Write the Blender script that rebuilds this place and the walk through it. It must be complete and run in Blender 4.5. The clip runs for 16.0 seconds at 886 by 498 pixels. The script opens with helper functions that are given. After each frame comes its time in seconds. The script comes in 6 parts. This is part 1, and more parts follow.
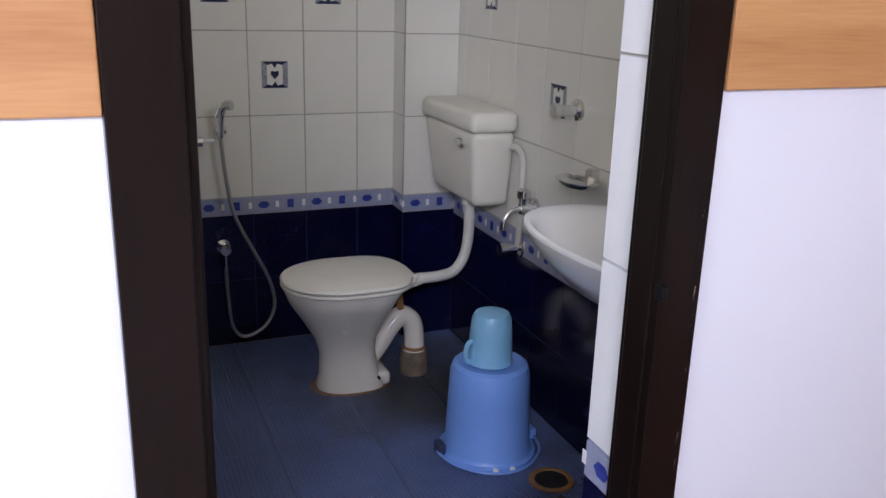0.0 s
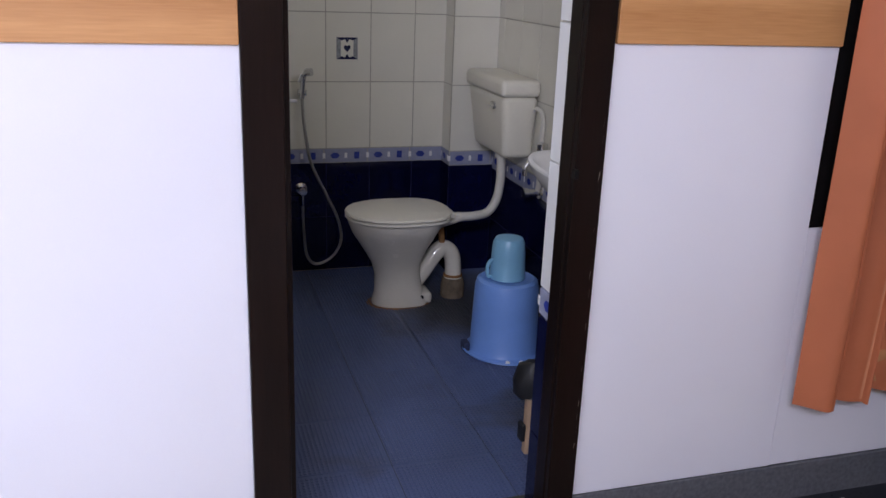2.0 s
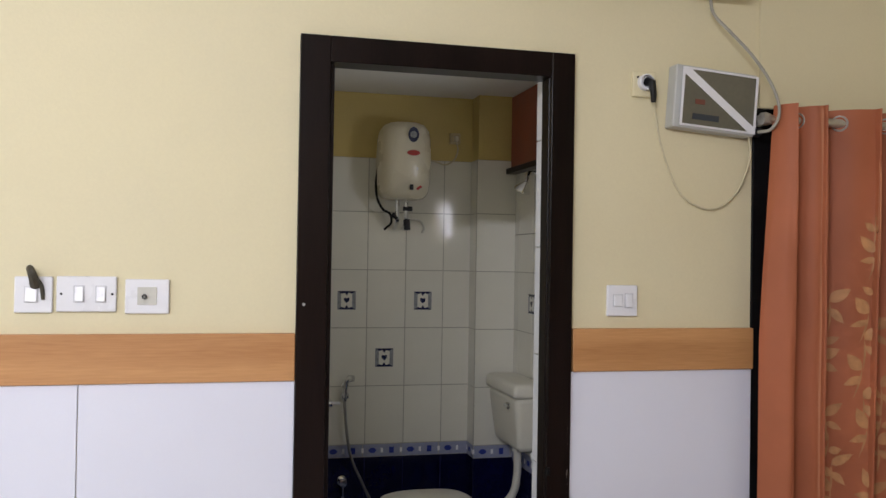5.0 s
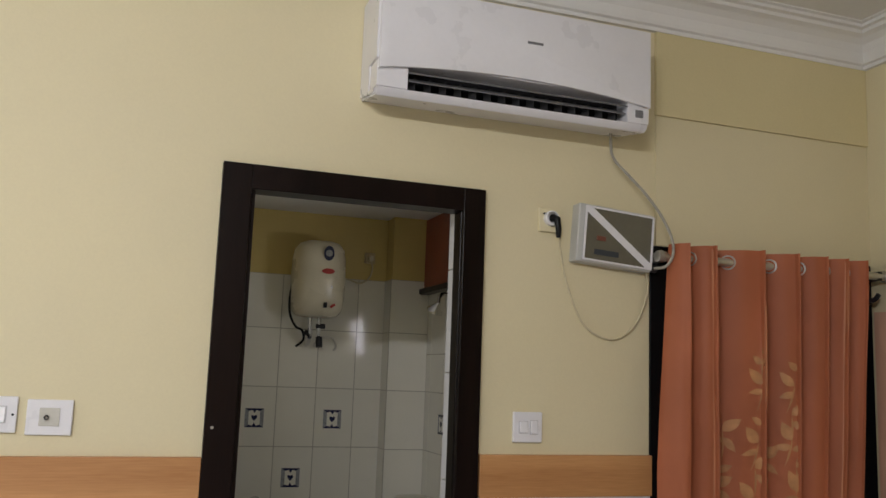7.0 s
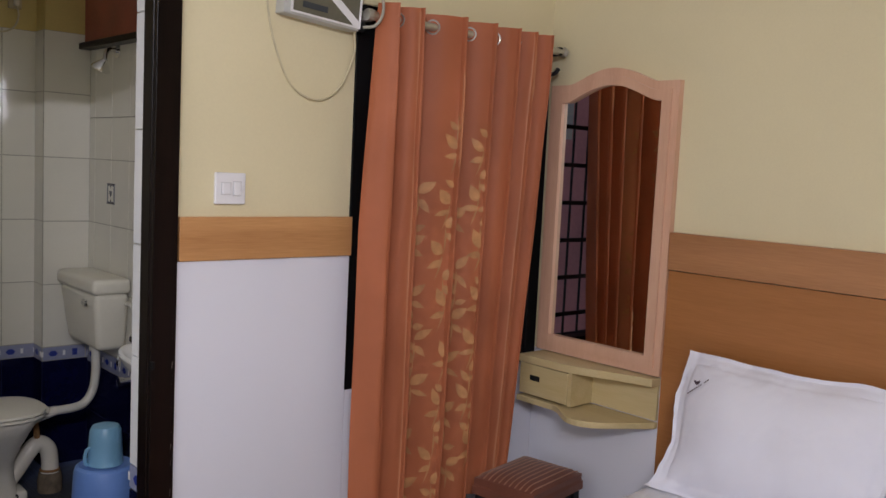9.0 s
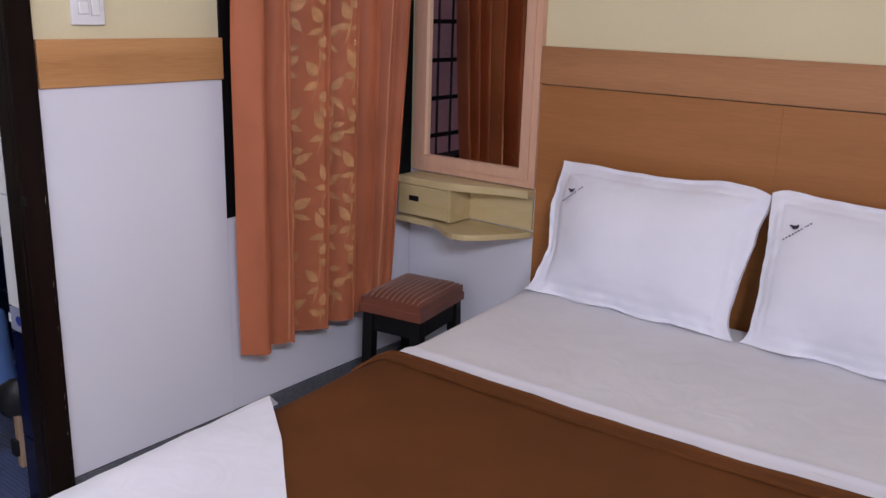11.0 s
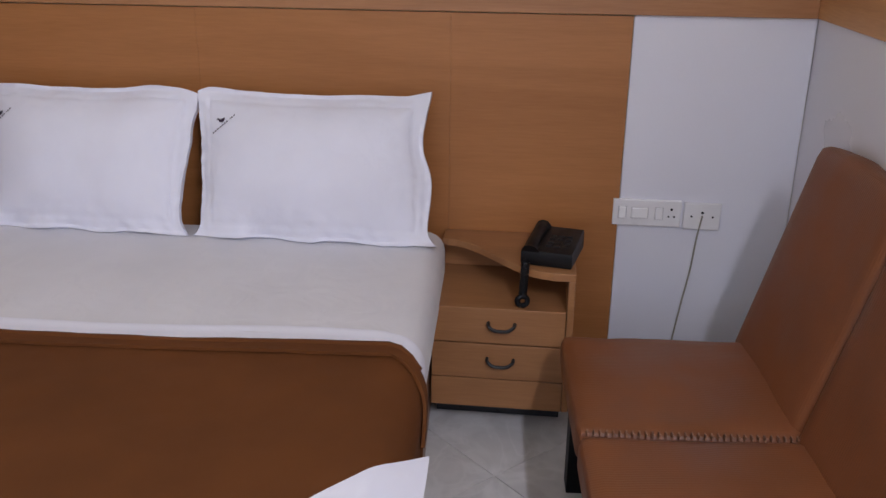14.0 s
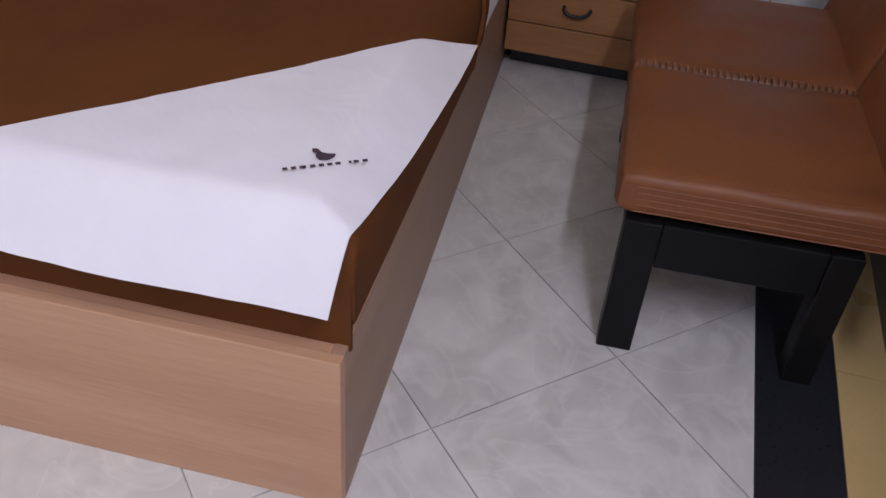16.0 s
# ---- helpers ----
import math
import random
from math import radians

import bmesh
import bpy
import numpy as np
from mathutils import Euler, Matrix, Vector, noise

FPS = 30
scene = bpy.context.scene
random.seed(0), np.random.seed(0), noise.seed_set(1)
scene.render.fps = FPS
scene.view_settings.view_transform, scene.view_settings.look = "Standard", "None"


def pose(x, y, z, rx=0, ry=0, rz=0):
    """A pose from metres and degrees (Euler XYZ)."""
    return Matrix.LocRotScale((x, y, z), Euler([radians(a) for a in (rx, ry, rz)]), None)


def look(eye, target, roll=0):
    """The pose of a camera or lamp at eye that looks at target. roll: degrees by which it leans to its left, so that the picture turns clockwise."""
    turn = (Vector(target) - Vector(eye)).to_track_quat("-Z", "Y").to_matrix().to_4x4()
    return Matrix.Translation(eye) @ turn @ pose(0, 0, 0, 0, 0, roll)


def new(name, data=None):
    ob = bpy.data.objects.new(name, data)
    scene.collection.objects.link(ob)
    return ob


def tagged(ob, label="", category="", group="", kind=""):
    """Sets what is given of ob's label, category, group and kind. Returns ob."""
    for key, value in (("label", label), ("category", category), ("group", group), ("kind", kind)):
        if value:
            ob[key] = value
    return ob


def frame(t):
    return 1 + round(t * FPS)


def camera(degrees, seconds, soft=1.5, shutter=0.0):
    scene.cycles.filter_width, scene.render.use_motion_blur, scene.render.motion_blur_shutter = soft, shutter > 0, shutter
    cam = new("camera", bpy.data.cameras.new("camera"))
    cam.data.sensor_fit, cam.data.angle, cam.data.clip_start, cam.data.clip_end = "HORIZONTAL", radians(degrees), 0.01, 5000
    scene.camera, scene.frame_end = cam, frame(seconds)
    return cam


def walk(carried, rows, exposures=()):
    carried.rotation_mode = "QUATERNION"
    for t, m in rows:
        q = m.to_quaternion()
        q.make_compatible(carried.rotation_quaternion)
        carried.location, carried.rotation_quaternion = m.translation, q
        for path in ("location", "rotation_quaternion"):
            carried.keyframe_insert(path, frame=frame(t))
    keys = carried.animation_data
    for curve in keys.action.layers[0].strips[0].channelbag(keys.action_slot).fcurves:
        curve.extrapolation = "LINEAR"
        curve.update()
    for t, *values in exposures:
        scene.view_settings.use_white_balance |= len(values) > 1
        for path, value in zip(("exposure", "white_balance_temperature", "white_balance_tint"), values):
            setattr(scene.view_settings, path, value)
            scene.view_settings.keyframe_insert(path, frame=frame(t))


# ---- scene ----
cam = camera(54.0, 16.0)
PATH = [
    (0, (0.385, 0.256, 1.263), (1.118, 2.021, 0.675), 1.7),
    (0.5, (0.339, 0.105, 1.269), (1.068, 1.876, 0.693), 3.0),
    (1, (0.328, -0.075, 1.268), (0.95, 1.738, 0.698), 3.5),
    (1.5, (0.321, -0.297, 1.261), (0.827, 1.534, 0.637), 3.4),
    (2, (0.287, -0.445, 1.268), (0.858, 1.372, 0.658), 2.2),
    (2.5, (0.244, -0.574, 1.274), (0.976, 1.182, 0.658), 3.0),
    (3, (0.224, -0.697, 1.292), (1.028, 1.049, 0.739), 4.2),
    (3.5, (0.237, -0.781, 1.33), (0.93, 1.046, 0.902), 2.9),
    (4, (0.257, -0.888, 1.37), (0.85, 1.007, 1.13), 2.6),
    (4.5, (0.254, -0.97, 1.403), (0.78, 0.956, 1.29), 2.5),
    (5, (0.239, -1.026, 1.435), (0.715, 0.917, 1.46), 0.9),
    (5.2, (0.232, -1.036, 1.447), (0.694, 0.908, 1.533), 0.5),
    (7.3, (0.214, -1.102, 1.474), (0.965, 0.727, 1.771), 3.1),
    (7.5, (0.202, -1.103, 1.478), (1.065, 0.684, 1.731), 3.3),
    (8, (0.192, -1.050, 1.438), (1.293, 0.613, 1.584), 3.7),
    (8.5, (0.190, -1.020, 1.425), (1.446, 0.540, 1.450), 3.4),
    (9, (0.145, -0.943, 1.411), (1.484, 0.531, 1.228), 2.8),
    (9.2, (0.138, -0.939, 1.393), (1.481, 0.521, 1.140), 3.0),
    (11.3, (0.022, -0.868, 1.346), (1.601, 0.214, 0.768), 1.6),
    (11.5, (-0.022, -0.843, 1.335), (1.62, 0.146, 0.764), 2.1),
    (12, (-0.035, -0.845, 1.321), (1.707, -0.032, 0.769), 2.2),
    (12.5, (-0.018, -0.876, 1.303), (1.798, -0.23, 0.769), 2.1),
    (13, (0.002, -0.941, 1.336), (1.872, -0.557, 0.74), 2.3),
    (13.5, (0.034, -1.048, 1.355), (1.914, -0.785, 0.725), 0.3),
    (14, (0.044, -1.18, 1.346), (1.907, -0.964, 0.653), 0.6),
    (14.5, (0.002, -1.287, 1.297), (1.805, -1.015, 0.475), -0.3),
    (15, (-0.044, -1.324, 1.239), (1.665, -0.968, 0.265), 0.1),
    (15.5, (-0.075, -1.339, 1.205), (1.556, -0.962, 0.112), 1.3),
    (16, (-0.107, -1.323, 1.16), (1.423, -0.954, -0.074), 4.5),
]
# the clip's own exposure and white balance drift as it leaves the dark bathroom
LIGHT = [(0.0, 0.32, 5750, 23), (1.5, 0.08, 5800, 23), (2.5, -0.22, 5950, 24), (3.5, -0.30, 6150, 21), (5.0, -0.46, 6250, 16), (7.5, -0.88, 6600, 14),
         (8.5, -0.44, 6500, 15), (9.0, -0.38, 6350, 19), (11.5, -0.25, 6000, 24), (12.5, -0.30, 6000, 24), (14.5, -0.44, 6050, 20), (16.0, -0.84, 6200, 24)]
walk(cam, [(t, look(eye, target, roll)) for t, eye, target, roll in PATH], LIGHT)

WEST, HEAD, SOUTH, NORTH = -2.30, 2.53, -1.90, 1.16
CEIL, BACK = 2.68, 3.405
BL, BR, BF, BCEIL = 0.36, 1.68, -0.09, 2.29   # bathroom: left and right walls, floor, ceiling

# ---- world and light ----
world = bpy.data.worlds.new("world")
scene.world = world
world.use_nodes = True
wn, wl = world.node_tree.nodes, world.node_tree.links
sky = wn.new("ShaderNodeTexSky")
sky.sky_type = 'NISHITA'
sky.sun_disc = False
sky.sun_elevation, sky.sun_rotation = radians(50), radians(200)
wn["Background"].inputs[1].default_value = 0.15
wl.new(sky.outputs[0], wn["Background"].inputs[0])


def area(name, m, sx, sy, power, colour=(1, 1, 1)):
    d = bpy.data.lights.new(name, 'AREA')
    d.shape, d.size, d.size_y, d.energy, d.color = 'RECTANGLE', sx, sy, power, colour
    ob = new(name, d)
    ob.matrix_world = m
    return ob


# daylight from an assumed west window, an added tube lamp, and the bathroom ventilator
area("added_window_light", pose(WEST - 0.06, -0.55, 1.5, 0, -90, 0), 1.25, 1.8, 18, (0.84, 0.90, 1.0))
area("added_tube_light", pose(-0.60, SOUTH + 0.075, 2.33, 62, 0, 0), 1.15, 0.05, 76, (0.92, 0.95, 1.0))
area("ventilator_light", pose(1.74, 1.85, 1.71, 0, 82, 0), 0.22, 0.42, 8.5, (0.90, 0.94, 1.0))

# ---- materials ----


def nodes(name):
    m = bpy.data.materials.new(name)
    m.use_nodes = True
    t = m.node_tree
    return m, t.nodes, t.links, t.nodes["Principled BSDF"]


def M(name, base, rough=0.5, metal=0.0, var=0.12, scale=5.0, bump=0.05, bscale=90.0, coat=0.0, stretch=(1, 1, 1),
      piece=0.0, stain=None, stain_at=0.62, sheen=0.0, spec=0.5, rvar=0.12, ribs=0.0):
    """A painted, woven or cast surface: colour varied at two scales, uneven gloss and a fine relief."""
    m, n, l, p = nodes(name)
    tc = n.new("ShaderNodeTexCoord")
    mp = n.new("ShaderNodeMapping")
    mp.inputs["Scale"].default_value = stretch
    l.new(tc.outputs["Object"], mp.inputs["Vector"])
    big, fine = n.new("ShaderNodeTexNoise"), n.new("ShaderNodeTexNoise")
    big.inputs["Scale"].default_value, big.inputs["Detail"].default_value = scale, 5
    fine.inputs["Scale"].default_value, fine.inputs["Detail"].default_value = bscale, 3
    l.new(mp.outputs[0], big.inputs["Vector"])
    l.new(mp.outputs[0], fine.inputs["Vector"])
    add = n.new("ShaderNodeMath")
    add.operation = 'MULTIPLY_ADD'
    add.inputs[1].default_value, add.inputs[2].default_value = 0.35, 0.0
    l.new(fine.outputs[0], add.inputs[0])
    s = n.new("ShaderNodeMath")
    l.new(add.outputs[0], s.inputs[0])
    l.new(big.outputs[0], s.inputs[1])
    ramp = n.new("ShaderNodeMapRange")
    ramp.inputs[1].default_value, ramp.inputs[2].default_value = 0.42, 0.95
    ramp.inputs[3].default_value, ramp.inputs[4].default_value = 1 - var, 1 + var
    l.new(s.outputs[0], ramp.inputs[0])
    val = ramp.outputs[0]
    if piece:
        oi = n.new("ShaderNodeObjectInfo")
        pr = n.new("ShaderNodeMapRange")
        pr.inputs[3].default_value, pr.inputs[4].default_value = 1 - piece, 1 + piece
        l.new(oi.outputs["Random"], pr.inputs[0])
        mu = n.new("ShaderNodeMath")
        mu.operation = 'MULTIPLY'
        l.new(val, mu.inputs[0])
        l.new(pr.outputs[0], mu.inputs[1])
        val = mu.outputs[0]
    col = n.new("ShaderNodeMix")
    col.data_type, col.blend_type = 'RGBA', 'MULTIPLY'
    col.inputs[0].default_value = 1.0
    col.inputs[6].default_value = (*base, 1)
    l.new(val, col.inputs[7])
    out = col.outputs[2]
    if stain:
        sn = n.new("ShaderNodeTexNoise")
        sn.inputs["Scale"].default_value, sn.inputs["Detail"].default_value = scale * 0.6, 6
        l.new(tc.outputs["Object"], sn.inputs["Vector"])
        sr = n.new("ShaderNodeMapRange")
        sr.inputs[1].default_value, sr.inputs[2].default_value = stain_at, stain_at + 0.12
        sr.inputs[4].default_value = 0.7
        l.new(sn.outputs[0], sr.inputs[0])
        mx = n.new("ShaderNodeMix")
        mx.data_type = 'RGBA'
        l.new(sr.outputs[0], mx.inputs[0])
        l.new(out, mx.inputs[6])
        mx.inputs[7].default_value = (*stain, 1)
        out = mx.outputs[2]
    l.new(out, p.inputs["Base Color"])
    rr = n.new("ShaderNodeMapRange")
    rr.inputs[1].default_value, rr.inputs[2].default_value = 0.3, 0.7
    rr.inputs[3].default_value, rr.inputs[4].default_value = max(0.02, rough - rvar * rough), min(1, rough + rvar)
    l.new(big.outputs[0], rr.inputs[0])
    l.new(rr.outputs[0], p.inputs["Roughness"])
    p.inputs["Metallic"].default_value = metal
    p.inputs["Coat Weight"].default_value = coat
    p.inputs["Specular IOR Level"].default_value = spec
    p.inputs["Sheen Weight"].default_value = sheen
    if ribs:
        wv = n.new("ShaderNodeTexWave")
        wv.bands_direction, wv.inputs["Scale"].default_value = 'X', ribs
        wv.inputs["Distortion"].default_value = 0.4
        l.new(tc.outputs["Object"], wv.inputs["Vector"])
        rb = n.new("ShaderNodeBump")
        rb.inputs["Strength"].default_value, rb.inputs["Distance"].default_value = 0.22, 0.0012
        l.new(wv.outputs[1], rb.inputs["Height"])
        l.new(rb.outputs[0], p.inputs["Normal"])
    elif bump:
        b = n.new("ShaderNodeBump")
        b.inputs["Strength"].default_value, b.inputs["Distance"].default_value = bump, 0.002
        l.new(fine.outputs[0], b.inputs["Height"])
        l.new(b.outputs[0], p.inputs["Normal"])
    return m


def wood(name, dark, light, rough=0.4, axis=1, grain=55.0, coat=0.0, spec=0.4):
    """Wood-grain laminate: fine fibres drawn out along one axis, over slow figure."""
    m, n, l, p = nodes(name)
    tc = n.new("ShaderNodeTexCoord")
    mp = n.new("ShaderNodeMapping")
    k = [1.0, 1.0, 1.0]
    k[axis] = 0.06
    mp.inputs["Scale"].default_value = k
    l.new(tc.outputs["Object"], mp.inputs["Vector"])
    fib, fig = n.new("ShaderNodeTexNoise"), n.new("ShaderNodeTexNoise")
    fib.inputs["Scale"].default_value, fib.inputs["Detail"].default_value = grain * 4, 4
    fig.inputs["Scale"].default_value, fig.inputs["Detail"].default_value = grain * 0.25, 5
    fig.inputs["Distortion"].default_value = 0.6
    l.new(mp.outputs[0], fib.inputs["Vector"])
    l.new(mp.outputs[0], fig.inputs["Vector"])
    s = n.new("ShaderNodeMath")
    s.operation = 'MULTIPLY_ADD'
    s.inputs[1].default_value = 0.55
    l.new(fib.outputs[0], s.inputs[0])
    l.new(fig.outputs[0], s.inputs[2])
    ramp = n.new("ShaderNodeValToRGB")
    ramp.color_ramp.elements[0].position, ramp.color_ramp.elements[0].color = 0.5, (*dark, 1)
    ramp.color_ramp.elements[1].position, ramp.color_ramp.elements[1].color = 1.05, (*light, 1)
    l.new(s.outputs[0], ramp.inputs[0])
    l.new(ramp.outputs[0], p.inputs["Base Color"])
    p.inputs["Roughness"].default_value, p.inputs["Coat Weight"].default_value = rough, coat
    p.inputs["Specular IOR Level"].default_value = spec
    b = n.new("ShaderNodeBump")
    b.inputs["Strength"].default_value, b.inputs["Distance"].default_value = 0.08, 0.001
    l.new(fib.outputs[0], b.inputs["Height"])
    l.new(b.outputs[0], p.inputs["Normal"])
    return m


def weave(name, base, count=900.0, rough=0.85, sheen=0.2, bump=0.25, var=0.1, fold=6.0, crease=0.0):
    """Cloth: crossed threads as a fine relief, slow unevenness of the colour, soft creases."""
    m, n, l, p = nodes(name)
    tc = n.new("ShaderNodeTexCoord")
    thr, big = n.new("ShaderNodeTexNoise"), n.new("ShaderNodeTexNoise")
    thr.inputs["Scale"].default_value, thr.inputs["Detail"].default_value = count, 1
    big.inputs["Scale"].default_value, big.inputs["Detail"].default_value = fold, 4
    l.new(tc.outputs["Object"], thr.inputs["Vector"])
    l.new(tc.outputs["Object"], big.inputs["Vector"])
    r = n.new("ShaderNodeMapRange")
    r.inputs[1].default_value, r.inputs[2].default_value = 0.3, 0.7
    r.inputs[3].default_value, r.inputs[4].default_value = 1 - var, 1 + var
    l.new(big.outputs[0], r.inputs[0])
    c = n.new("ShaderNodeMix")
    c.data_type, c.blend_type = 'RGBA', 'MULTIPLY'
    c.inputs[0].default_value, c.inputs[6].default_value = 1.0, (*base, 1)
    l.new(r.outputs[0], c.inputs[7])
    l.new(c.outputs[2], p.inputs["Base Color"])
    p.inputs["Roughness"].default_value, p.inputs["Sheen Weight"].default_value = rough, sheen
    p.inputs["Specular IOR Level"].default_value = 0.25
    b = n.new("ShaderNodeBump")
    b.inputs["Strength"].default_value, b.inputs["Distance"].default_value = bump, 0.0006
    l.new(thr.outputs[0], b.inputs["Height"])
    last = b
    if crease:
        cr = n.new("ShaderNodeTexNoise")
        cr.inputs["Scale"].default_value, cr.inputs["Detail"].default_value, cr.inputs["Distortion"].default_value = 9, 3, 1.2
        l.new(tc.outputs["Object"], cr.inputs["Vector"])
        b2 = n.new("ShaderNodeBump")
        b2.inputs["Strength"].default_value, b2.inputs["Distance"].default_value = crease, 0.02
        l.new(cr.outputs[0], b2.inputs["Height"])
        l.new(b.outputs[0], b2.inputs["Normal"])
        last = b2
    l.new(last.outputs[0], p.inputs["Normal"])
    return m


def marble(name, base, vein):
    m, n, l, p = nodes(name)
    tc, oi = n.new("ShaderNodeTexCoord"), n.new("ShaderNodeObjectInfo")
    off = n.new("ShaderNodeVectorMath")
    off.operation = 'MULTIPLY_ADD'
    off.inputs[1].default_value = (1, 1, 1)
    sc = n.new("ShaderNodeVectorMath")
    sc.operation = 'SCALE'
    sc.inputs[0].default_value = (7, 13, 5)
    l.new(oi.outputs["Random"], sc.inputs["Scale"])
    l.new(tc.outputs["Object"], off.inputs[0])
    l.new(sc.outputs[0], off.inputs[2])
    a, v = n.new("ShaderNodeTexNoise"), n.new("ShaderNodeTexNoise")
    a.inputs["Scale"].default_value, a.inputs["Detail"].default_value, a.inputs["Distortion"].default_value = 6, 6, 1.5
    v.inputs["Scale"].default_value, v.inputs["Detail"].default_value, v.inputs["Distortion"].default_value = 4.5, 3, 2.2
    l.new(off.outputs[0], a.inputs["Vector"])
    l.new(off.outputs[0], v.inputs["Vector"])
    d = n.new("ShaderNodeMath")
    d.operation = 'SUBTRACT'
    d.inputs[1].default_value = 0.5
    l.new(v.outputs[0], d.inputs[0])
    ab = n.new("ShaderNodeMath")
    ab.operation = 'ABSOLUTE'
    l.new(d.outputs[0], ab.inputs[0])
    vr = n.new("ShaderNodeMapRange")
    vr.inputs[1].default_value, vr.inputs[2].default_value = 0.0, 0.045
    vr.inputs[3].default_value, vr.inputs[4].default_value = 0.28, 0.0
    l.new(ab.outputs[0], vr.inputs[0])
    cr = n.new("ShaderNodeValToRGB")
    cr.color_ramp.elements[0].position, cr.color_ramp.elements[0].color = 0.3, (*[c * 0.82 for c in base], 1)
    cr.color_ramp.elements[1].position, cr.color_ramp.elements[1].color = 0.7, (*[min(1, c * 1.08) for c in base], 1)
    l.new(a.outputs[0], cr.inputs[0])
    mx = n.new("ShaderNodeMix")
    mx.data_type = 'RGBA'
    l.new(vr.outputs[0], mx.inputs[0])
    l.new(cr.outputs[0], mx.inputs[6])
    mx.inputs[7].default_value = (*vein, 1)
    l.new(mx.outputs[2], p.inputs["Base Color"])
    p.inputs["Roughness"].default_value = 0.22
    return m


yellow_paint = M("yellow_wall_paint", (0.72, 0.64, 0.41), 0.6, var=0.05, scale=1.6, bump=0.12, bscale=160)
# wall yellow deepened, so the colour holds the shade on the beam
beam_shade_paint = M("shaded_beam_yellow", (0.69, 0.60, 0.34), 0.6, var=0.06, scale=2, bump=0.12, bscale=160)
bath_paint = M("bathroom_yellow_paint", (0.58, 0.45, 0.16), 0.55, var=0.12, scale=2.2, bump=0.12, bscale=150)
white_paint = M("white_ceiling_paint", (0.80, 0.79, 0.76), 0.7, var=0.04, scale=2, bump=0.08, bscale=140)
pink_paint = M("pink_outside_paint", (0.62, 0.27, 0.25), 0.8, var=0.2, scale=2.5, bump=0.3, bscale=60, stain=(0.35, 0.2, 0.18))
dado_white = M("white_laminate", (0.76, 0.76, 0.83), 0.3, var=0.03, scale=1.4, bump=0.02, bscale=300, rvar=0.1)
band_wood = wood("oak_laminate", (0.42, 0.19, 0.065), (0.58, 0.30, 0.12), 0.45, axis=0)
# the oak again in a darker tone, for the band over the headboard
band_wood_y = wood("darker_oak_laminate", (0.34, 0.15, 0.06), (0.46, 0.22, 0.095), 0.4, axis=1)
board_wood = wood("headboard_laminate", (0.33, 0.130, 0.036), (0.42, 0.175, 0.055), 0.42, axis=1)
stand_wood = wood("nightstand_laminate", (0.29, 0.13, 0.05), (0.40, 0.19, 0.075), 0.42, axis=1)
bed_wood = wood("bed_box_laminate", (0.46, 0.25, 0.15), (0.56, 0.33, 0.21), 0.45, axis=1, grain=40)
shelf_wood = wood("pale_shelf_laminate", (0.52, 0.40, 0.19), (0.62, 0.50, 0.27), 0.4, axis=1)
mirror_wood = wood("pink_beige_frame", (0.62, 0.36, 0.24), (0.72, 0.45, 0.31), 0.4, axis=2)
door_wood = wood("dark_door_frame", (0.0045, 0.0028, 0.0022), (0.012, 0.0065, 0.005), 0.3, axis=2, spec=0.12)
black_wood = M("black_painted_wood", (0.005, 0.005, 0.0055), 0.45, spec=0.2, var=0.3, scale=9, bump=0.08)
granite = M("dark_granite", (0.018, 0.020, 0.026), 0.3, var=0.3, scale=120, bump=0.02)
skirt_grey = M("grey_skirting_stone", (0.12, 0.125, 0.14), 0.35, var=0.25, scale=90, bump=0.03)
cream_stone = M("cream_floor_stone", (0.62, 0.45, 0.20), 0.3, var=0.08, scale=5, bump=0.03)
floor_tile = marble("grey_marble_tile", (0.69, 0.69, 0.68), (0.82, 0.82, 0.81))
grout = M("grey_grout", (0.56, 0.56, 0.55), 0.9, var=0.2, scale=30)
tile_white = M("cream_wall_tile", (0.76, 0.74, 0.65), 0.075, var=0.03, scale=6, bump=0.02, piece=0.03, rvar=0.05)
# wall tile of the reveal, whitened to carry the daylight that falls on it
lit_reveal_tile = M("daylit_reveal_tile", (0.80, 0.80, 0.80), 0.12, var=0.03, scale=6, bump=0.02, rvar=0.05)
tile_navy = M("navy_wall_tile", (0.0035, 0.0042, 0.031), 0.09, var=0.25, scale=7, bump=0.02, piece=0.15, rvar=0.05)
tile_border = M("lavender_border_tile", (0.31, 0.33, 0.46), 0.15, var=0.1, scale=40, bump=0.02, piece=0.05)
print_blue = M("blue_print", (0.04, 0.06, 0.30), 0.15, var=0.25, scale=60)
print_grey = M("grey_print", (0.30, 0.31, 0.32), 0.15, var=0.25, scale=90)
print_navy = M("dark_print", (0.03, 0.035, 0.08), 0.15, var=0.2, scale=60)
bath_floor_tile = M("ribbed_blue_tile", (0.085, 0.115, 0.235), 0.36, var=0.16, scale=4, bump=0.1, bscale=200, piece=0.05,
                    stain=(0.050, 0.048, 0.045), stain_at=0.57)
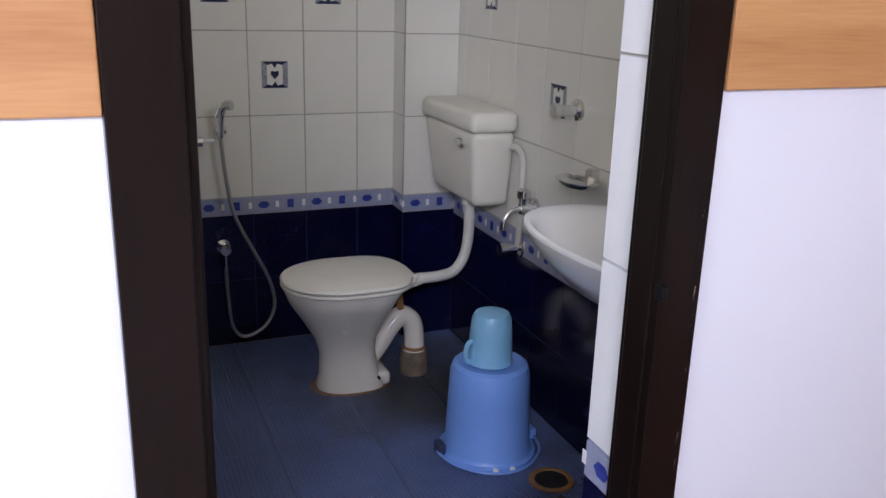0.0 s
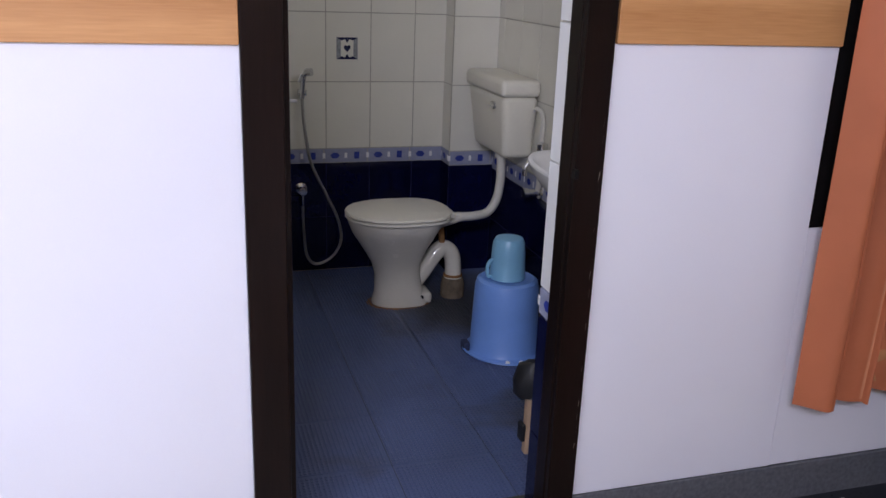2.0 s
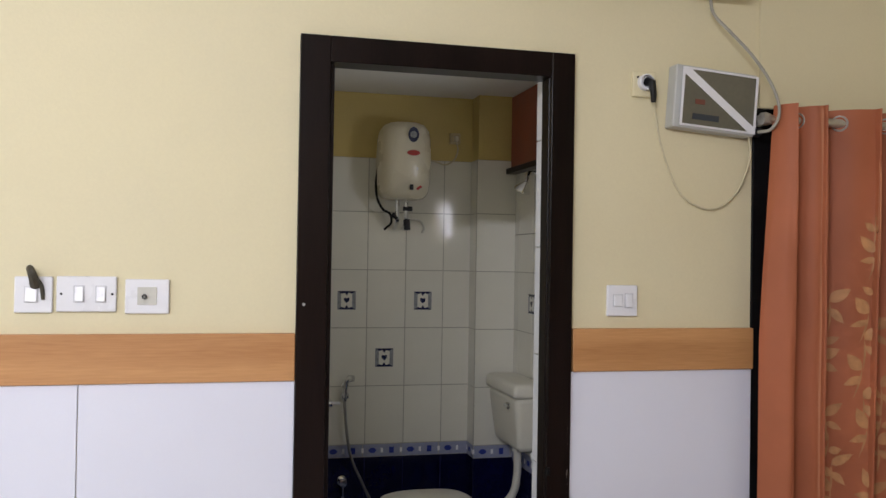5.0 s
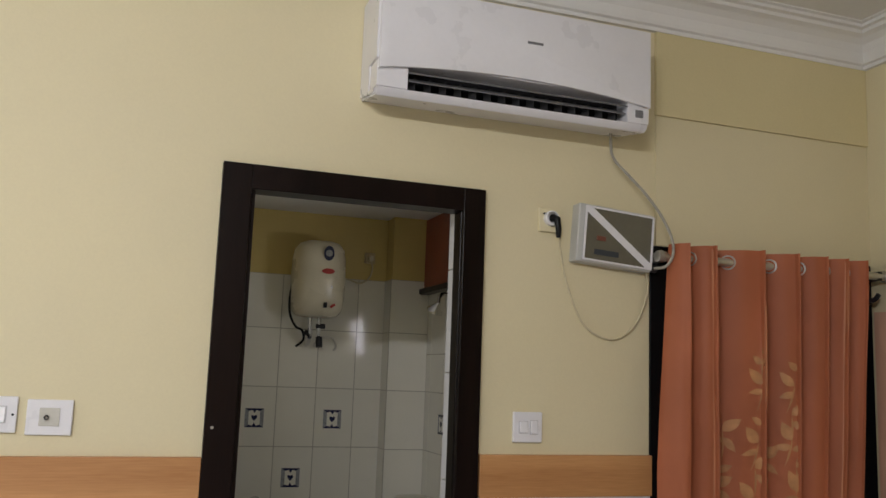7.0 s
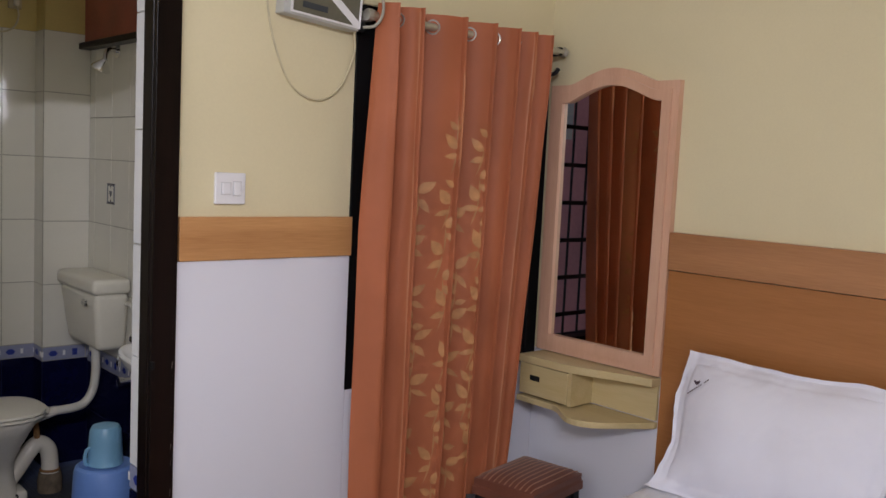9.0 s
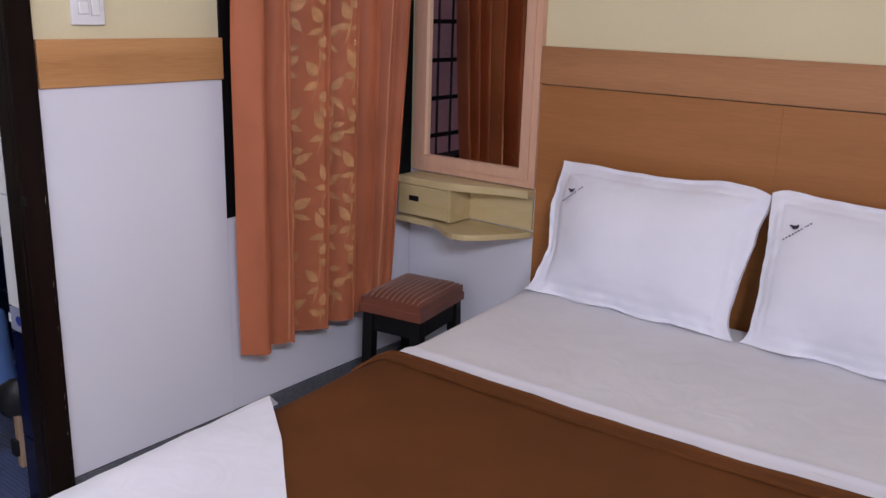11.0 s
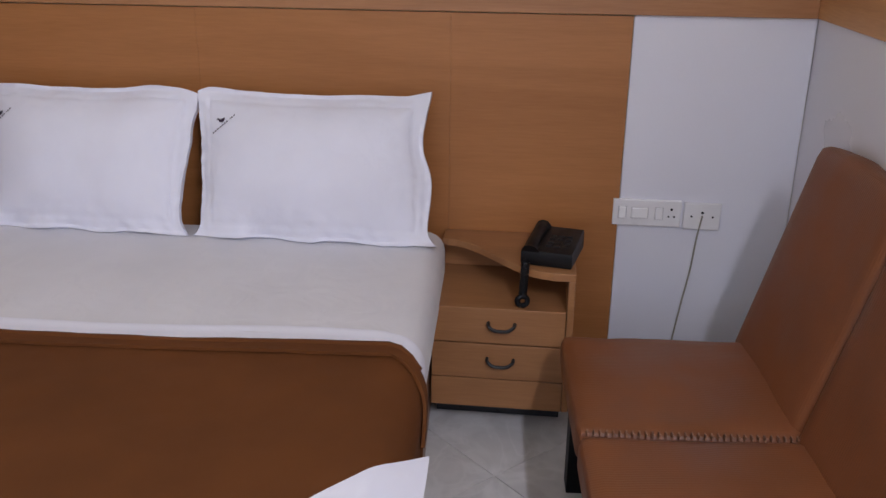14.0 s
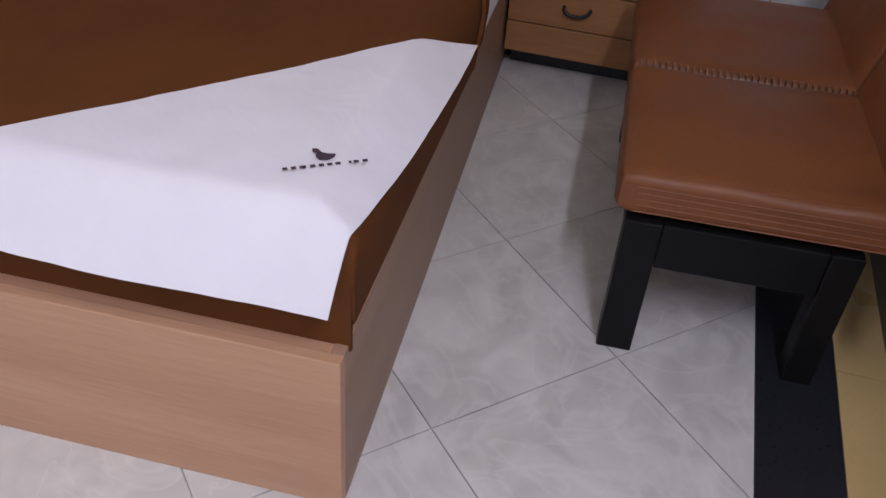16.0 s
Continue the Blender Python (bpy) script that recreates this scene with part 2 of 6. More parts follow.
def grime(m, centre, reach, colour):
    """Old dirt that has settled round one place, with a ragged edge."""
    n, l = m.node_tree.nodes, m.node_tree.links
    p = n["Principled BSDF"]
    clean = p.inputs["Base Color"].links[0].from_socket
    tc, sub, ln = n.new("ShaderNodeTexCoord"), n.new("ShaderNodeVectorMath"), n.new("ShaderNodeVectorMath")
    sub.operation, ln.operation = 'SUBTRACT', 'LENGTH'
    sub.inputs[1].default_value = centre
    l.new(tc.outputs["Object"], sub.inputs[0])
    l.new(sub.outputs[0], ln.inputs[0])
    no = n.new("ShaderNodeTexNoise")
    no.inputs["Scale"].default_value, no.inputs["Detail"].default_value = 5.0, 6
    l.new(tc.outputs["Object"], no.inputs["Vector"])
    ad = n.new("ShaderNodeMath")
    ad.operation = 'MULTIPLY_ADD'
    ad.inputs[1].default_value = 0.55
    l.new(no.outputs[0], ad.inputs[0])
    l.new(ln.outputs["Value"], ad.inputs[2])
    r = n.new("ShaderNodeMapRange")
    r.inputs[1].default_value, r.inputs[2].default_value = reach, reach + 0.30
    r.inputs[3].default_value, r.inputs[4].default_value = 0.9, 0.0
    l.new(ad.outputs[0], r.inputs[0])
    mx = n.new("ShaderNodeMix")
    mx.data_type = 'RGBA'
    l.new(r.outputs[0], mx.inputs[0])
    l.new(clean, mx.inputs[6])
    mx.inputs[7].default_value = (*colour, 1)
    l.new(mx.outputs[2], p.inputs["Base Color"])
grime(bath_floor_tile, (1.38, 2.82, BF), 0.42, (0.030, 0.030, 0.028))
tile_bed = M("cream_grout", (0.42, 0.40, 0.34), 0.9, var=0.2, scale=30)
navy_bed = M("navy_grout", (0.012, 0.013, 0.05), 0.7, var=0.2, scale=30)
bath_grout = M("dark_grout", (0.04, 0.045, 0.06), 0.9, var=0.3, scale=30)
ceramic = M("aged_white_ceramic", (0.74, 0.70, 0.61), 0.16, var=0.06, scale=7, bump=0.01, stain=(0.45, 0.33, 0.17), stain_at=0.68)
basin_white = M("basin_ceramic", (0.82, 0.82, 0.82), 0.1, var=0.02, scale=7, bump=0.01)
cistern_plastic = M("yellowed_plastic", (0.76, 0.73, 0.63), 0.35, var=0.05, scale=5, bump=0.03)
pipe_plastic = M("grey_white_pipe", (0.62, 0.60, 0.54), 0.4, var=0.1, scale=12)
rust = M("rust_stain", (0.28, 0.14, 0.05), 0.8, var=0.4, scale=30, bump=0.3)
bucket_blue = M("blue_bucket_plastic", (0.185, 0.345, 0.78), 0.38, var=0.06, scale=8, bump=0.03)
mug_teal = M("teal_mug_plastic", (0.22, 0.46, 0.66), 0.38, var=0.06, scale=9, bump=0.03)
chrome = M("chrome", (0.75, 0.75, 0.76), 0.12, metal=1.0, var=0.08, scale=30, bump=0.01)
dull_steel = M("dull_steel", (0.55, 0.54, 0.50), 0.35, metal=1.0, var=0.15, scale=30, bump=0.03)
iron = M("black_iron", (0.012, 0.012, 0.014), 0.5, var=0.3, scale=30, bump=0.1)
black_plastic = M("black_plastic", (0.008, 0.008, 0.009), 0.4, spec=0.25, var=0.2, scale=20, bump=0.05)
stabiliser_grey = M("grey_enamel", (0.50, 0.50, 0.47), 0.4, var=0.06, scale=8)
grey_plastic = M("grey_plastic", (0.16, 0.16, 0.16), 0.4, var=0.1, scale=20)
white_plastic = M("white_plastic", (0.78, 0.77, 0.78), 0.28, var=0.03, scale=10, bump=0.01)
heater_cream = M("cream_heater_plastic", (0.72, 0.66, 0.50), 0.22, var=0.03, scale=5, bump=0.01)
olive_panel = M("olive_metal_panel", (0.13, 0.12, 0.085), 0.4, var=0.15, scale=8)
faded_red = M("faded_red_print", (0.17, 0.055, 0.032), 0.5, var=0.15, scale=60)
faded_dark = M("faded_dark_print", (0.035, 0.042, 0.05), 0.5, var=0.15, scale=60)
red_print = M("red_print", (0.45, 0.03, 0.02), 0.4, var=0.15, scale=60)
cable_grey = M("grey_cable", (0.34, 0.32, 0.26), 0.5, var=0.15, scale=40)
cable_cream = M("cream_cable", (0.58, 0.51, 0.33), 0.5, var=0.1, scale=40)
soot = M("scorched_plastic", (0.06, 0.05, 0.03), 0.6, var=0.5, scale=70, bump=0.2)
linen = weave("white_linen", (0.78, 0.78, 0.86), crease=0.14, var=0.03)
sheet_white = weave("white_sheet", (0.70, 0.69, 0.72), crease=0.2, var=0.03)
blanket_brown = weave("brown_blanket", (0.119, 0.038, 0.0075), count=500, sheen=0.0, var=0.12, fold=5)
satin = weave("terracotta_satin", (0.53, 0.170, 0.078), count=700, rough=0.5, sheen=0.0, var=0.14, fold=4)
_n, _l = satin.node_tree.nodes, satin.node_tree.links     # daylight glows a little through the cloth
_t, _mix = _n.new("ShaderNodeBsdfTranslucent"), _n.new("ShaderNodeMixShader")
_t.inputs["Color"].default_value, _mix.inputs[0].default_value = (0.50, 0.24, 0.08, 1), 0.25
_l.new(_n["Principled BSDF"].outputs[0], _mix.inputs[1])
_l.new(_t.outputs[0], _mix.inputs[2])
_l.new(_mix.outputs[0], _n["Material Output"].inputs["Surface"])
fawn_rib = weave("fawn_ribbed_weave", (0.54, 0.225, 0.110), count=700, rough=0.5, sheen=0.0, var=0.12, fold=4)
leaf_gold = weave("beige_leaf_weave", (0.51, 0.248, 0.102), count=700, rough=0.45, sheen=0.0, var=0.15, fold=30)
leather = M("brown_leatherette", (0.200, 0.065, 0.020), 0.45, var=0.2, scale=5, bump=0.3, bscale=300, rvar=0.2, ribs=42.0)
thread = M("tan_thread", (0.260, 0.130, 0.078), 0.7, var=0.15, scale=80)
stool_cloth = weave("rust_stool_cloth", (0.17, 0.052, 0.028), count=500, var=0.1)
stool_stripe = weave("tan_stripe_cloth", (0.36, 0.17, 0.10), count=500, var=0.1)
bark_brown = M("reddish_panel", (0.30, 0.085, 0.05), 0.5, var=0.25, scale=6, bump=0.1)
beige_stick = M("beige_wood", (0.50, 0.34, 0.22), 0.6, var=0.15, scale=14, stretch=(1, 1, 0.2))
ink = M("dark_ink", (0.055, 0.035, 0.06), 0.8, var=0.2, scale=50)
soap_white = M("white_pellet", (0.82, 0.82, 0.80), 0.5, var=0.03, scale=60)
dark_hole = M("drain_dark", (0.012, 0.012, 0.012), 0.5, var=0.3, scale=30)
mirror_glass, _n, _l, _p = nodes("mirror_glass")
_p.inputs["Metallic"].default_value, _p.inputs["Roughness"].default_value = 1.0, 0.015
_p.inputs["Base Color"].default_value = (0.80, 0.82, 0.80, 1)
lamp_glow, _n, _l, _p = nodes("lit_tube")
_p.inputs["Emission Color"].default_value, _p.inputs["Emission Strength"].default_value = (1, 0.97, 0.93, 1), 6.0

# ---- mesh tools ----


def part(name, bm, material, parent=None, label="", smooth=False, data=None):
    """One mesh object out of a bmesh (or on shared data), placed in the world and hung under a thing."""
    if data is None:
        data = bpy.data.meshes.new(name)
        bm.to_mesh(data)
        bm.free()
        data.materials.append(material)
        if smooth:
            data.shade_smooth()
            data.set_sharp_from_angle(angle=radians(38))
    ob = new(name, data)
    if parent is not None:
        ob.parent = parent
        if parent.parent is None:
            ob.matrix_parent_inverse = Matrix.Translation(-parent.location)
    if label:
        tagged(ob, label)
    return ob


def thing(name, at, label, category, group=""):
    ob = new(name)
    ob.empty_display_size = 0.05
    ob.location = at
    return tagged(ob, label, category, group)


def setting(name, bm, material, label="", category="", smooth=False):
    return tagged(part(name, bm, material, None, label, smooth), label, category, kind="structure")


def box(x0, x1, y0, y1, z0, z1, bev=0.0, seg=2, bm=None):
    b = bmesh.new()
    bmesh.ops.create_cube(b, size=1.0, matrix=Matrix.Translation(((x0 + x1) / 2, (y0 + y1) / 2, (z0 + z1) / 2))
                          @ Matrix.Diagonal((x1 - x0, y1 - y0, z1 - z0, 1)))
    if bev:
        bmesh.ops.bevel(b, geom=b.edges[:], offset=bev, segments=seg, affect='EDGES', profile=0.5)
    return merge(bm, b)


def merge(bm, b, m=None):
    if m is not None:
        bmesh.ops.transform(b, matrix=m, verts=b.verts)
    if bm is None:
        return b
    tmp = bpy.data.meshes.new("tmp")
    b.to_mesh(tmp)
    b.free()
    bm.from_mesh(tmp)
    bpy.data.meshes.remove(tmp)
    return bm


def moved(b, m):
    bmesh.ops.transform(b, matrix=m, verts=b.verts)
    return b


def smooth_line(pts, n=6):
    """Catmull-Rom through the points."""
    p = [Vector(q) for q in pts]
    p = [2 * p[0] - p[1]] + p + [2 * p[-1] - p[-2]]
    out = []
    for i in range(1, len(p) - 2):
        for k in range(n):
            t = k / n
            a, b, c, d = p[i - 1], p[i], p[i + 1], p[i + 2]
            out.append(0.5 * (2 * b + (c - a) * t + (2 * a - 5 * b + 4 * c - d) * t * t + (3 * b - a - 3 * c + d) * t ** 3))
    out.append(p[-2])
    return out


def sweep(pts, r, seg=8, bm=None, caps=True):
    """A round bar of radius r (a number, or a function of 0..1) along a line."""
    b = bmesh.new()
    pts = [Vector(q) for q in pts]
    rings, up = [], None
    for i, q in enumerate(pts):
        d = (pts[min(i + 1, len(pts) - 1)] - pts[max(i - 1, 0)]).normalized()
        if up is None:
            up = d.orthogonal().normalized()
        up = (up - d * up.dot(d)).normalized()
        side = d.cross(up)
        rad = r(i / (len(pts) - 1)) if callable(r) else r
        rings.append([b.verts.new(q + rad * (math.cos(2 * math.pi * k / seg) * up + math.sin(2 * math.pi * k / seg) * side)) for k in range(seg)])
    for a, c in zip(rings, rings[1:]):
        for k in range(seg):
            b.faces.new((a[k], a[(k + 1) % seg], c[(k + 1) % seg], c[k]))
    if caps:
        b.faces.new(rings[0][::-1])
        b.faces.new(rings[-1])
    return merge(bm, b)


def lathe(profile, at=(0, 0, 0), seg=32, sx=1.0, sy=1.0, m=None, bm=None):
    """A turned body: (radius, height) pairs about the z axis, drawn out by sx, sy, then posed by m."""
    b = bmesh.new()
    rings = []
    for r, z in profile:
        if r < 1e-6:
            rings.append([b.verts.new((0, 0, z))])
        else:
            rings.append([b.verts.new((r * sx * math.cos(2 * math.pi * k / seg), r * sy * math.sin(2 * math.pi * k / seg), z)) for k in range(seg)])
    for a, c in zip(rings, rings[1:]):
        for k in range(seg):
            if len(a) == 1 and len(c) == 1:
                continue
            if len(a) == 1:
                b.faces.new((a[0], c[k], c[(k + 1) % seg]))
            elif len(c) == 1:
                b.faces.new((a[k], a[(k + 1) % seg], c[0]))
            else:
                b.faces.new((a[k], a[(k + 1) % seg], c[(k + 1) % seg], c[k]))
    bmesh.ops.recalc_face_normals(b, faces=b.faces[:])
    if m is not None:
        bmesh.ops.transform(b, matrix=m, verts=b.verts)
    bmesh.ops.translate(b, vec=at, verts=b.verts)
    return merge(bm, b)


def prism(outline, z0, z1, m=None, bev=0.0, bm=None):
    """A plate cut to an outline in x, y and lifted from z0 to z1, then posed by m."""
    b = bmesh.new()
    lo = [b.verts.new((x, y, z0)) for x, y in outline]
    hi = [b.verts.new((x, y, z1)) for x, y in outline]
    n = len(outline)
    b.faces.new(lo[::-1])
    b.faces.new(hi)
    for k in range(n):
        b.faces.new((lo[k], lo[(k + 1) % n], hi[(k + 1) % n], hi[k]))
    bmesh.ops.recalc_face_normals(b, faces=b.faces[:])
    if bev:
        es = [e for e in b.edges if abs(e.verts[0].co.z - e.verts[1].co.z) < 1e-6]
        bmesh.ops.bevel(b, geom=es, offset=bev, segments=2, affect='EDGES', profile=0.5)
    if m is not None:
        bmesh.ops.transform(b, matrix=m, verts=b.verts)
    return merge(bm, b)


def cloth(nu, nv, f, thick=0.003):
    """A sheet f(u, v) with a back and closed edges."""
    b = bmesh.new()
    P = [[Vector(f(i / nu, j / nv)) for j in range(nv + 1)] for i in range(nu + 1)]
    top = [[None] * (nv + 1) for _ in range(nu + 1)]
    bot = [[None] * (nv + 1) for _ in range(nu + 1)]
    for i in range(nu + 1):
        for j in range(nv + 1):
            du = P[min(i + 1, nu)][j] - P[max(i - 1, 0)][j]
            dv = P[i][min(j + 1, nv)] - P[i][max(j - 1, 0)]
            nrm = du.cross(dv)
            nrm = nrm.normalized() if nrm.length > 1e-9 else Vector((0, 0, 1))
            top[i][j] = b.verts.new(P[i][j] + nrm * thick / 2)
            bot[i][j] = b.verts.new(P[i][j] - nrm * thick / 2)
    for i in range(nu):
        for j in range(nv):
            b.faces.new((top[i][j], top[i + 1][j], top[i + 1][j + 1], top[i][j + 1]))
            b.faces.new((bot[i][j], bot[i][j + 1], bot[i + 1][j + 1], bot[i + 1][j]))
    for i in range(nu):
        b.faces.new((top[i][0], bot[i][0], bot[i + 1][0], top[i + 1][0]))
        b.faces.new((top[i][nv], top[i + 1][nv], bot[i + 1][nv], bot[i][nv]))
    for j in range(nv):
        b.faces.new((top[0][j], top[0][j + 1], bot[0][j + 1], bot[0][j]))
        b.faces.new((top[nu][j], bot[nu][j], bot[nu][j + 1], top[nu][j + 1]))
    return b


def torus(at, R, r, axis, seg=20, tube=8):
    pts = []
    a = Vector(axis).normalized()
    u = a.orthogonal().normalized()
    w = a.cross(u)
    for k in range(seg + 1):
        t = 2 * math.pi * k / seg
        pts.append(Vector(at) + R * (math.cos(t) * u + math.sin(t) * w))
    return sweep(pts, r, tube)


# ---- structure: bedroom ----
setting("ground", box(-6, 9, -6, 9, -0.40, -0.30), M("outside_ground", (0.2, 0.19, 0.17), 0.9, var=0.2), "bare ground outside the building", "ground")
setting("floor", box(WEST - 0.1, HEAD + 0.1, SOUTH - 0.1, NORTH, -0.30, -0.006), grout, "grey grout bed under the bedroom floor tiles", "floor")

DOOR_L, DOOR_R, DOOR_T = 0.475, 1.060, 1.925      # clear opening
CAS_L, CAS_R, CAS_T = 0.400, 1.125, 1.990         # outer edge of the frame
WIN_L, WIN_R, WIN_B, WIN_T = 1.672, 2.505, 0.73, 1.88
wn_ = bmesh.new()
T = 1.31                                          # inner face of the wall, bathroom side
box(WEST - 0.1, CAS_L + 0.03, NORTH, T, -0.3, CEIL + 0.1, bm=wn_)
box(CAS_L + 0.03, CAS_R - 0.03, NORTH, T, CAS_T - 0.03, CEIL + 0.1, bm=wn_)
box(CAS_R - 0.03, WIN_L, NORTH, T, -0.3, CEIL + 0.1, bm=wn_)
box(WIN_L, WIN_R, NORTH, T, -0.3, WIN_B, bm=wn_)
box(WIN_L, WIN_R, NORTH, T, WIN_T, CEIL + 0.1, bm=wn_)
box(WIN_R, HEAD + 0.1, NORTH, T, -0.3, CEIL + 0.1, bm=wn_)
setting("wall_north", wn_, yellow_paint, "pale yellow painted wall with the bathroom doorway and window", "wall")
setting("wall_east", box(HEAD, HEAD + 0.1, SOUTH - 0.1, NORTH, -0.3, CEIL + 0.1), yellow_paint, "pale yellow painted wall behind the bed head", "wall")
setting("wall_south", box(WEST - 0.1, HEAD, SOUTH - 0.1, SOUTH, -0.3, CEIL + 0.1), yellow_paint, "pale yellow painted wall behind the bench", "wall")
ww = bmesh.new()
box(WEST - 0.1, WEST, SOUTH, -1.5, 0, CEIL + 0.1, bm=ww)
box(WEST - 0.1, WEST, 0.4, NORTH, 0, CEIL + 0.1, bm=ww)
box(WEST - 0.1, WEST, -1.5, 0.4, 0, 0.85, bm=ww)
box(WEST - 0.1, WEST, -1.5, 0.4, 2.15, CEIL + 0.1, bm=ww)
setting("wall_west", ww, yellow_paint, "pale yellow painted wall, out of view, with an added daylight window", "wall")
setting("ceiling", box(WEST - 0.1, HEAD + 0.1, SOUTH - 0.1, T, CEIL, CEIL + 0.1), white_paint, "plain white painted ceiling", "ceiling")
setting("beam_face", box(1.69, HEAD, NORTH - 0.012, NORTH + 0.01, 2.29, 2.60, 0.002), beam_shade_paint, "yellow painted beam over the window, shade put in its colour", "beam")

setting("plaster_panel", box(1.692, HEAD, NORTH - 0.005, NORTH + 0.01, WIN_T + 0.002, 2.289), yellow_paint, "pale yellow plastered panel over the window", "wall")

# plaster cornice: stepped cove profile run round the room
def cornice(length, name, m):
    prof = [(0, -0.12), (0.016, -0.12), (0.016, -0.108), (0.026, -0.104), (0.030, -0.092), (0.036, -0.070), (0.050, -0.048), (0.070, -0.034),
            (0.092, -0.028), (0.096, -0.018), (0.112, -0.016), (0.112, -0.006), (0.125, -0.004), (0.125, 0.0), (0, 0)]
    b = bmesh.new()
    n = len(prof)
    ends = []
    for s in (0, 1):
        ends.append([b.verts.new((d if s == 0 else length - d, -d, z)) for d, z in prof])
    for k in range(n):
        b.faces.new((ends[0][k], ends[0][(k + 1) % n], ends[1][(k + 1) % n], ends[1][k]))
    bmesh.ops.recalc_face_normals(b, faces=b.faces[:])
    setting(name, moved(b, m), white_paint, "white moulded plaster cornice", "cornice")

LX, LY = HEAD - WEST, NORTH - SOUTH
cornice(LX, "cornice_north", pose(WEST, NORTH, CEIL))
cornice(LY, "cornice_east", pose(HEAD, NORTH, CEIL, 0, 0, -90))
cornice(LX, "cornice_south", pose(HEAD, SOUTH, CEIL, 0, 0, 180))
cornice(LY, "cornice_west", pose(WEST, SOUTH, CEIL, 0, 0, 90))

# white laminate dado, its boards butted with fine seams, and the oak band above
def dado(name, pieces, m):
    root = tagged(thing(name, (0, 0, 0), "white laminate dado boards along the wall", "wainscot"), kind="structure")
    for x0, x1, y0, y1, z0, z1 in pieces:
        part("panel", box(x0, x1, y0, y1, z0, z1, 0.0015, 1), m, root)
    return root

D0, D1 = 0.105, 1.143
dado("dado_north", [(WEST, -1.3215, NORTH - 0.010, NORTH, D0, D1), (-1.3195, -0.101, NORTH - 0.010, NORTH, D0, D1), (-0.099, CAS_L, NORTH - 0.010, NORTH, D0, D1 - 0.010),
                    (CAS_R, 1.6715, NORTH - 0.010, NORTH, D0, D1), (1.6735, HEAD, NORTH - 0.007, NORTH, D0, WIN_B)], dado_white)
dado("dado_east", [(HEAD - 0.008, HEAD, 0.60, NORTH - 0.010, D0, 0.78), (HEAD - 0.008, HEAD, SOUTH + 0.010, -1.41, D0, D1)], dado_white)
dado("dado_south", [(0.4, HEAD, SOUTH, SOUTH + 0.008, D0, D1), (WEST, 0.398, SOUTH, SOUTH + 0.008, D0, D1)], dado_white)
B0, B1 = 1.142, 1.257
setting("band_left_of_door", box(WEST, CAS_L - 0.001, NORTH - 0.019, NORTH, B0 - 0.011, B1 - 0.009, 0.002), band_wood, "oak laminate dado band on the wall", "trim")
setting("band_right_of_door", box(CAS_R + 0.006, 1.672, NORTH - 0.019, NORTH, B0, B1, 0.002), band_wood, "oak laminate dado band on the wall", "trim")
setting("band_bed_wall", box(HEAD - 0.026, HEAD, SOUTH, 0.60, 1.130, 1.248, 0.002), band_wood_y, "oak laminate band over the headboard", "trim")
setting("band_south", box(WEST, HEAD - 0.026, SOUTH, SOUTH + 0.018, 1.130, 1.248, 0.002), band_wood, "oak laminate band over the bench", "trim")
setting("baseboard_north", box(CAS_R, HEAD, NORTH - 0.014, NORTH, -0.006, D0 - 0.002, 0.002), skirt_grey, "grey stone skirting under the dado", "baseboard")
setting("baseboard_north_left", box(WEST, CAS_L, NORTH - 0.014, NORTH, -0.006, D0 - 0.002, 0.002), skirt_grey, "grey stone skirting under the dado", "baseboard")
setting("baseboard_east", box(HEAD - 0.014, HEAD, SOUTH + 0.014, NORTH - 0.014, -0.006, D0 - 0.002, 0.002), skirt_grey, "grey stone skirting under the dado", "baseboard")
setting("baseboard_south", box(WEST, HEAD, SOUTH, SOUTH + 0.014, -0.006, D0 - 0.002, 0.002), skirt_grey, "grey stone skirting under the dado", "baseboard")

# headboard panelling on the wall
hb = tagged(thing("headboard_panelling", (HEAD, -0.4, 0), "brown wood laminate headboard panelling fixed to the wall", "headboard"))
for a, b_ in ((-0.1697, 0.600), (-0.9097, -0.170), (-1.408, -0.910)):
    part("panel", box(HEAD - 0.015, HEAD, a, b_, 0.105, 1.1265, 0.0003, 1), board_wood, hb)

# black strip laid in the gap as the shadow under the band
part("groove_shadow", box(HEAD - 0.0165, HEAD, -1.408, 0.599, 1.1292, 1.1302), iron, hb)

# door frame
df = tagged(thing("door_1", (0.76, 1.2, 0), "dark brown glossy wooden door frame, doorway open", "door frame"), kind="structure")
def jamb(name, x0, x1, z0, z1):
    b = box(x0, x1, NORTH - 0.022, 1.215, z0, z1, 0.002)
    return part(name, b, door_wood, df)
jamb("jamb", CAS_L, DOOR_L, -0.02, CAS_T)
jamb("jamb", DOOR_R, CAS_R, -0.02, CAS_T)
jamb("lintel", DOOR_L, DOOR_R, DOOR_T, CAS_T)
part("stop", box(DOOR_L - 0.004, DOOR_L + 0.012, 1.155, 1.205, 0, DOOR_T, 0.003), door_wood, df)
part("stop", box(DOOR_R - 0.003, DOOR_R + 0.004, 1.155, 1.205, 0, DOOR_T, 0.003), door_wood, df)
part("strike_plate", box(DOOR_R - 0.003, DOOR_R + 0.006, 1.128, 1.146, 0.872, 0.892, 0.002), black_wood, df, "small dark metal strike plate")
part("screw_head", lathe([(0.004, 0), (0.004, 0.003), (0, 0.003)], seg=10, m=pose(0, 0, 0, 90), at=(0.418, NORTH - 0.021, 1.32)), dull_steel, df, "bright screw head")
rw = random.Random(8)
chips = bmesh.new()
z = 0.06
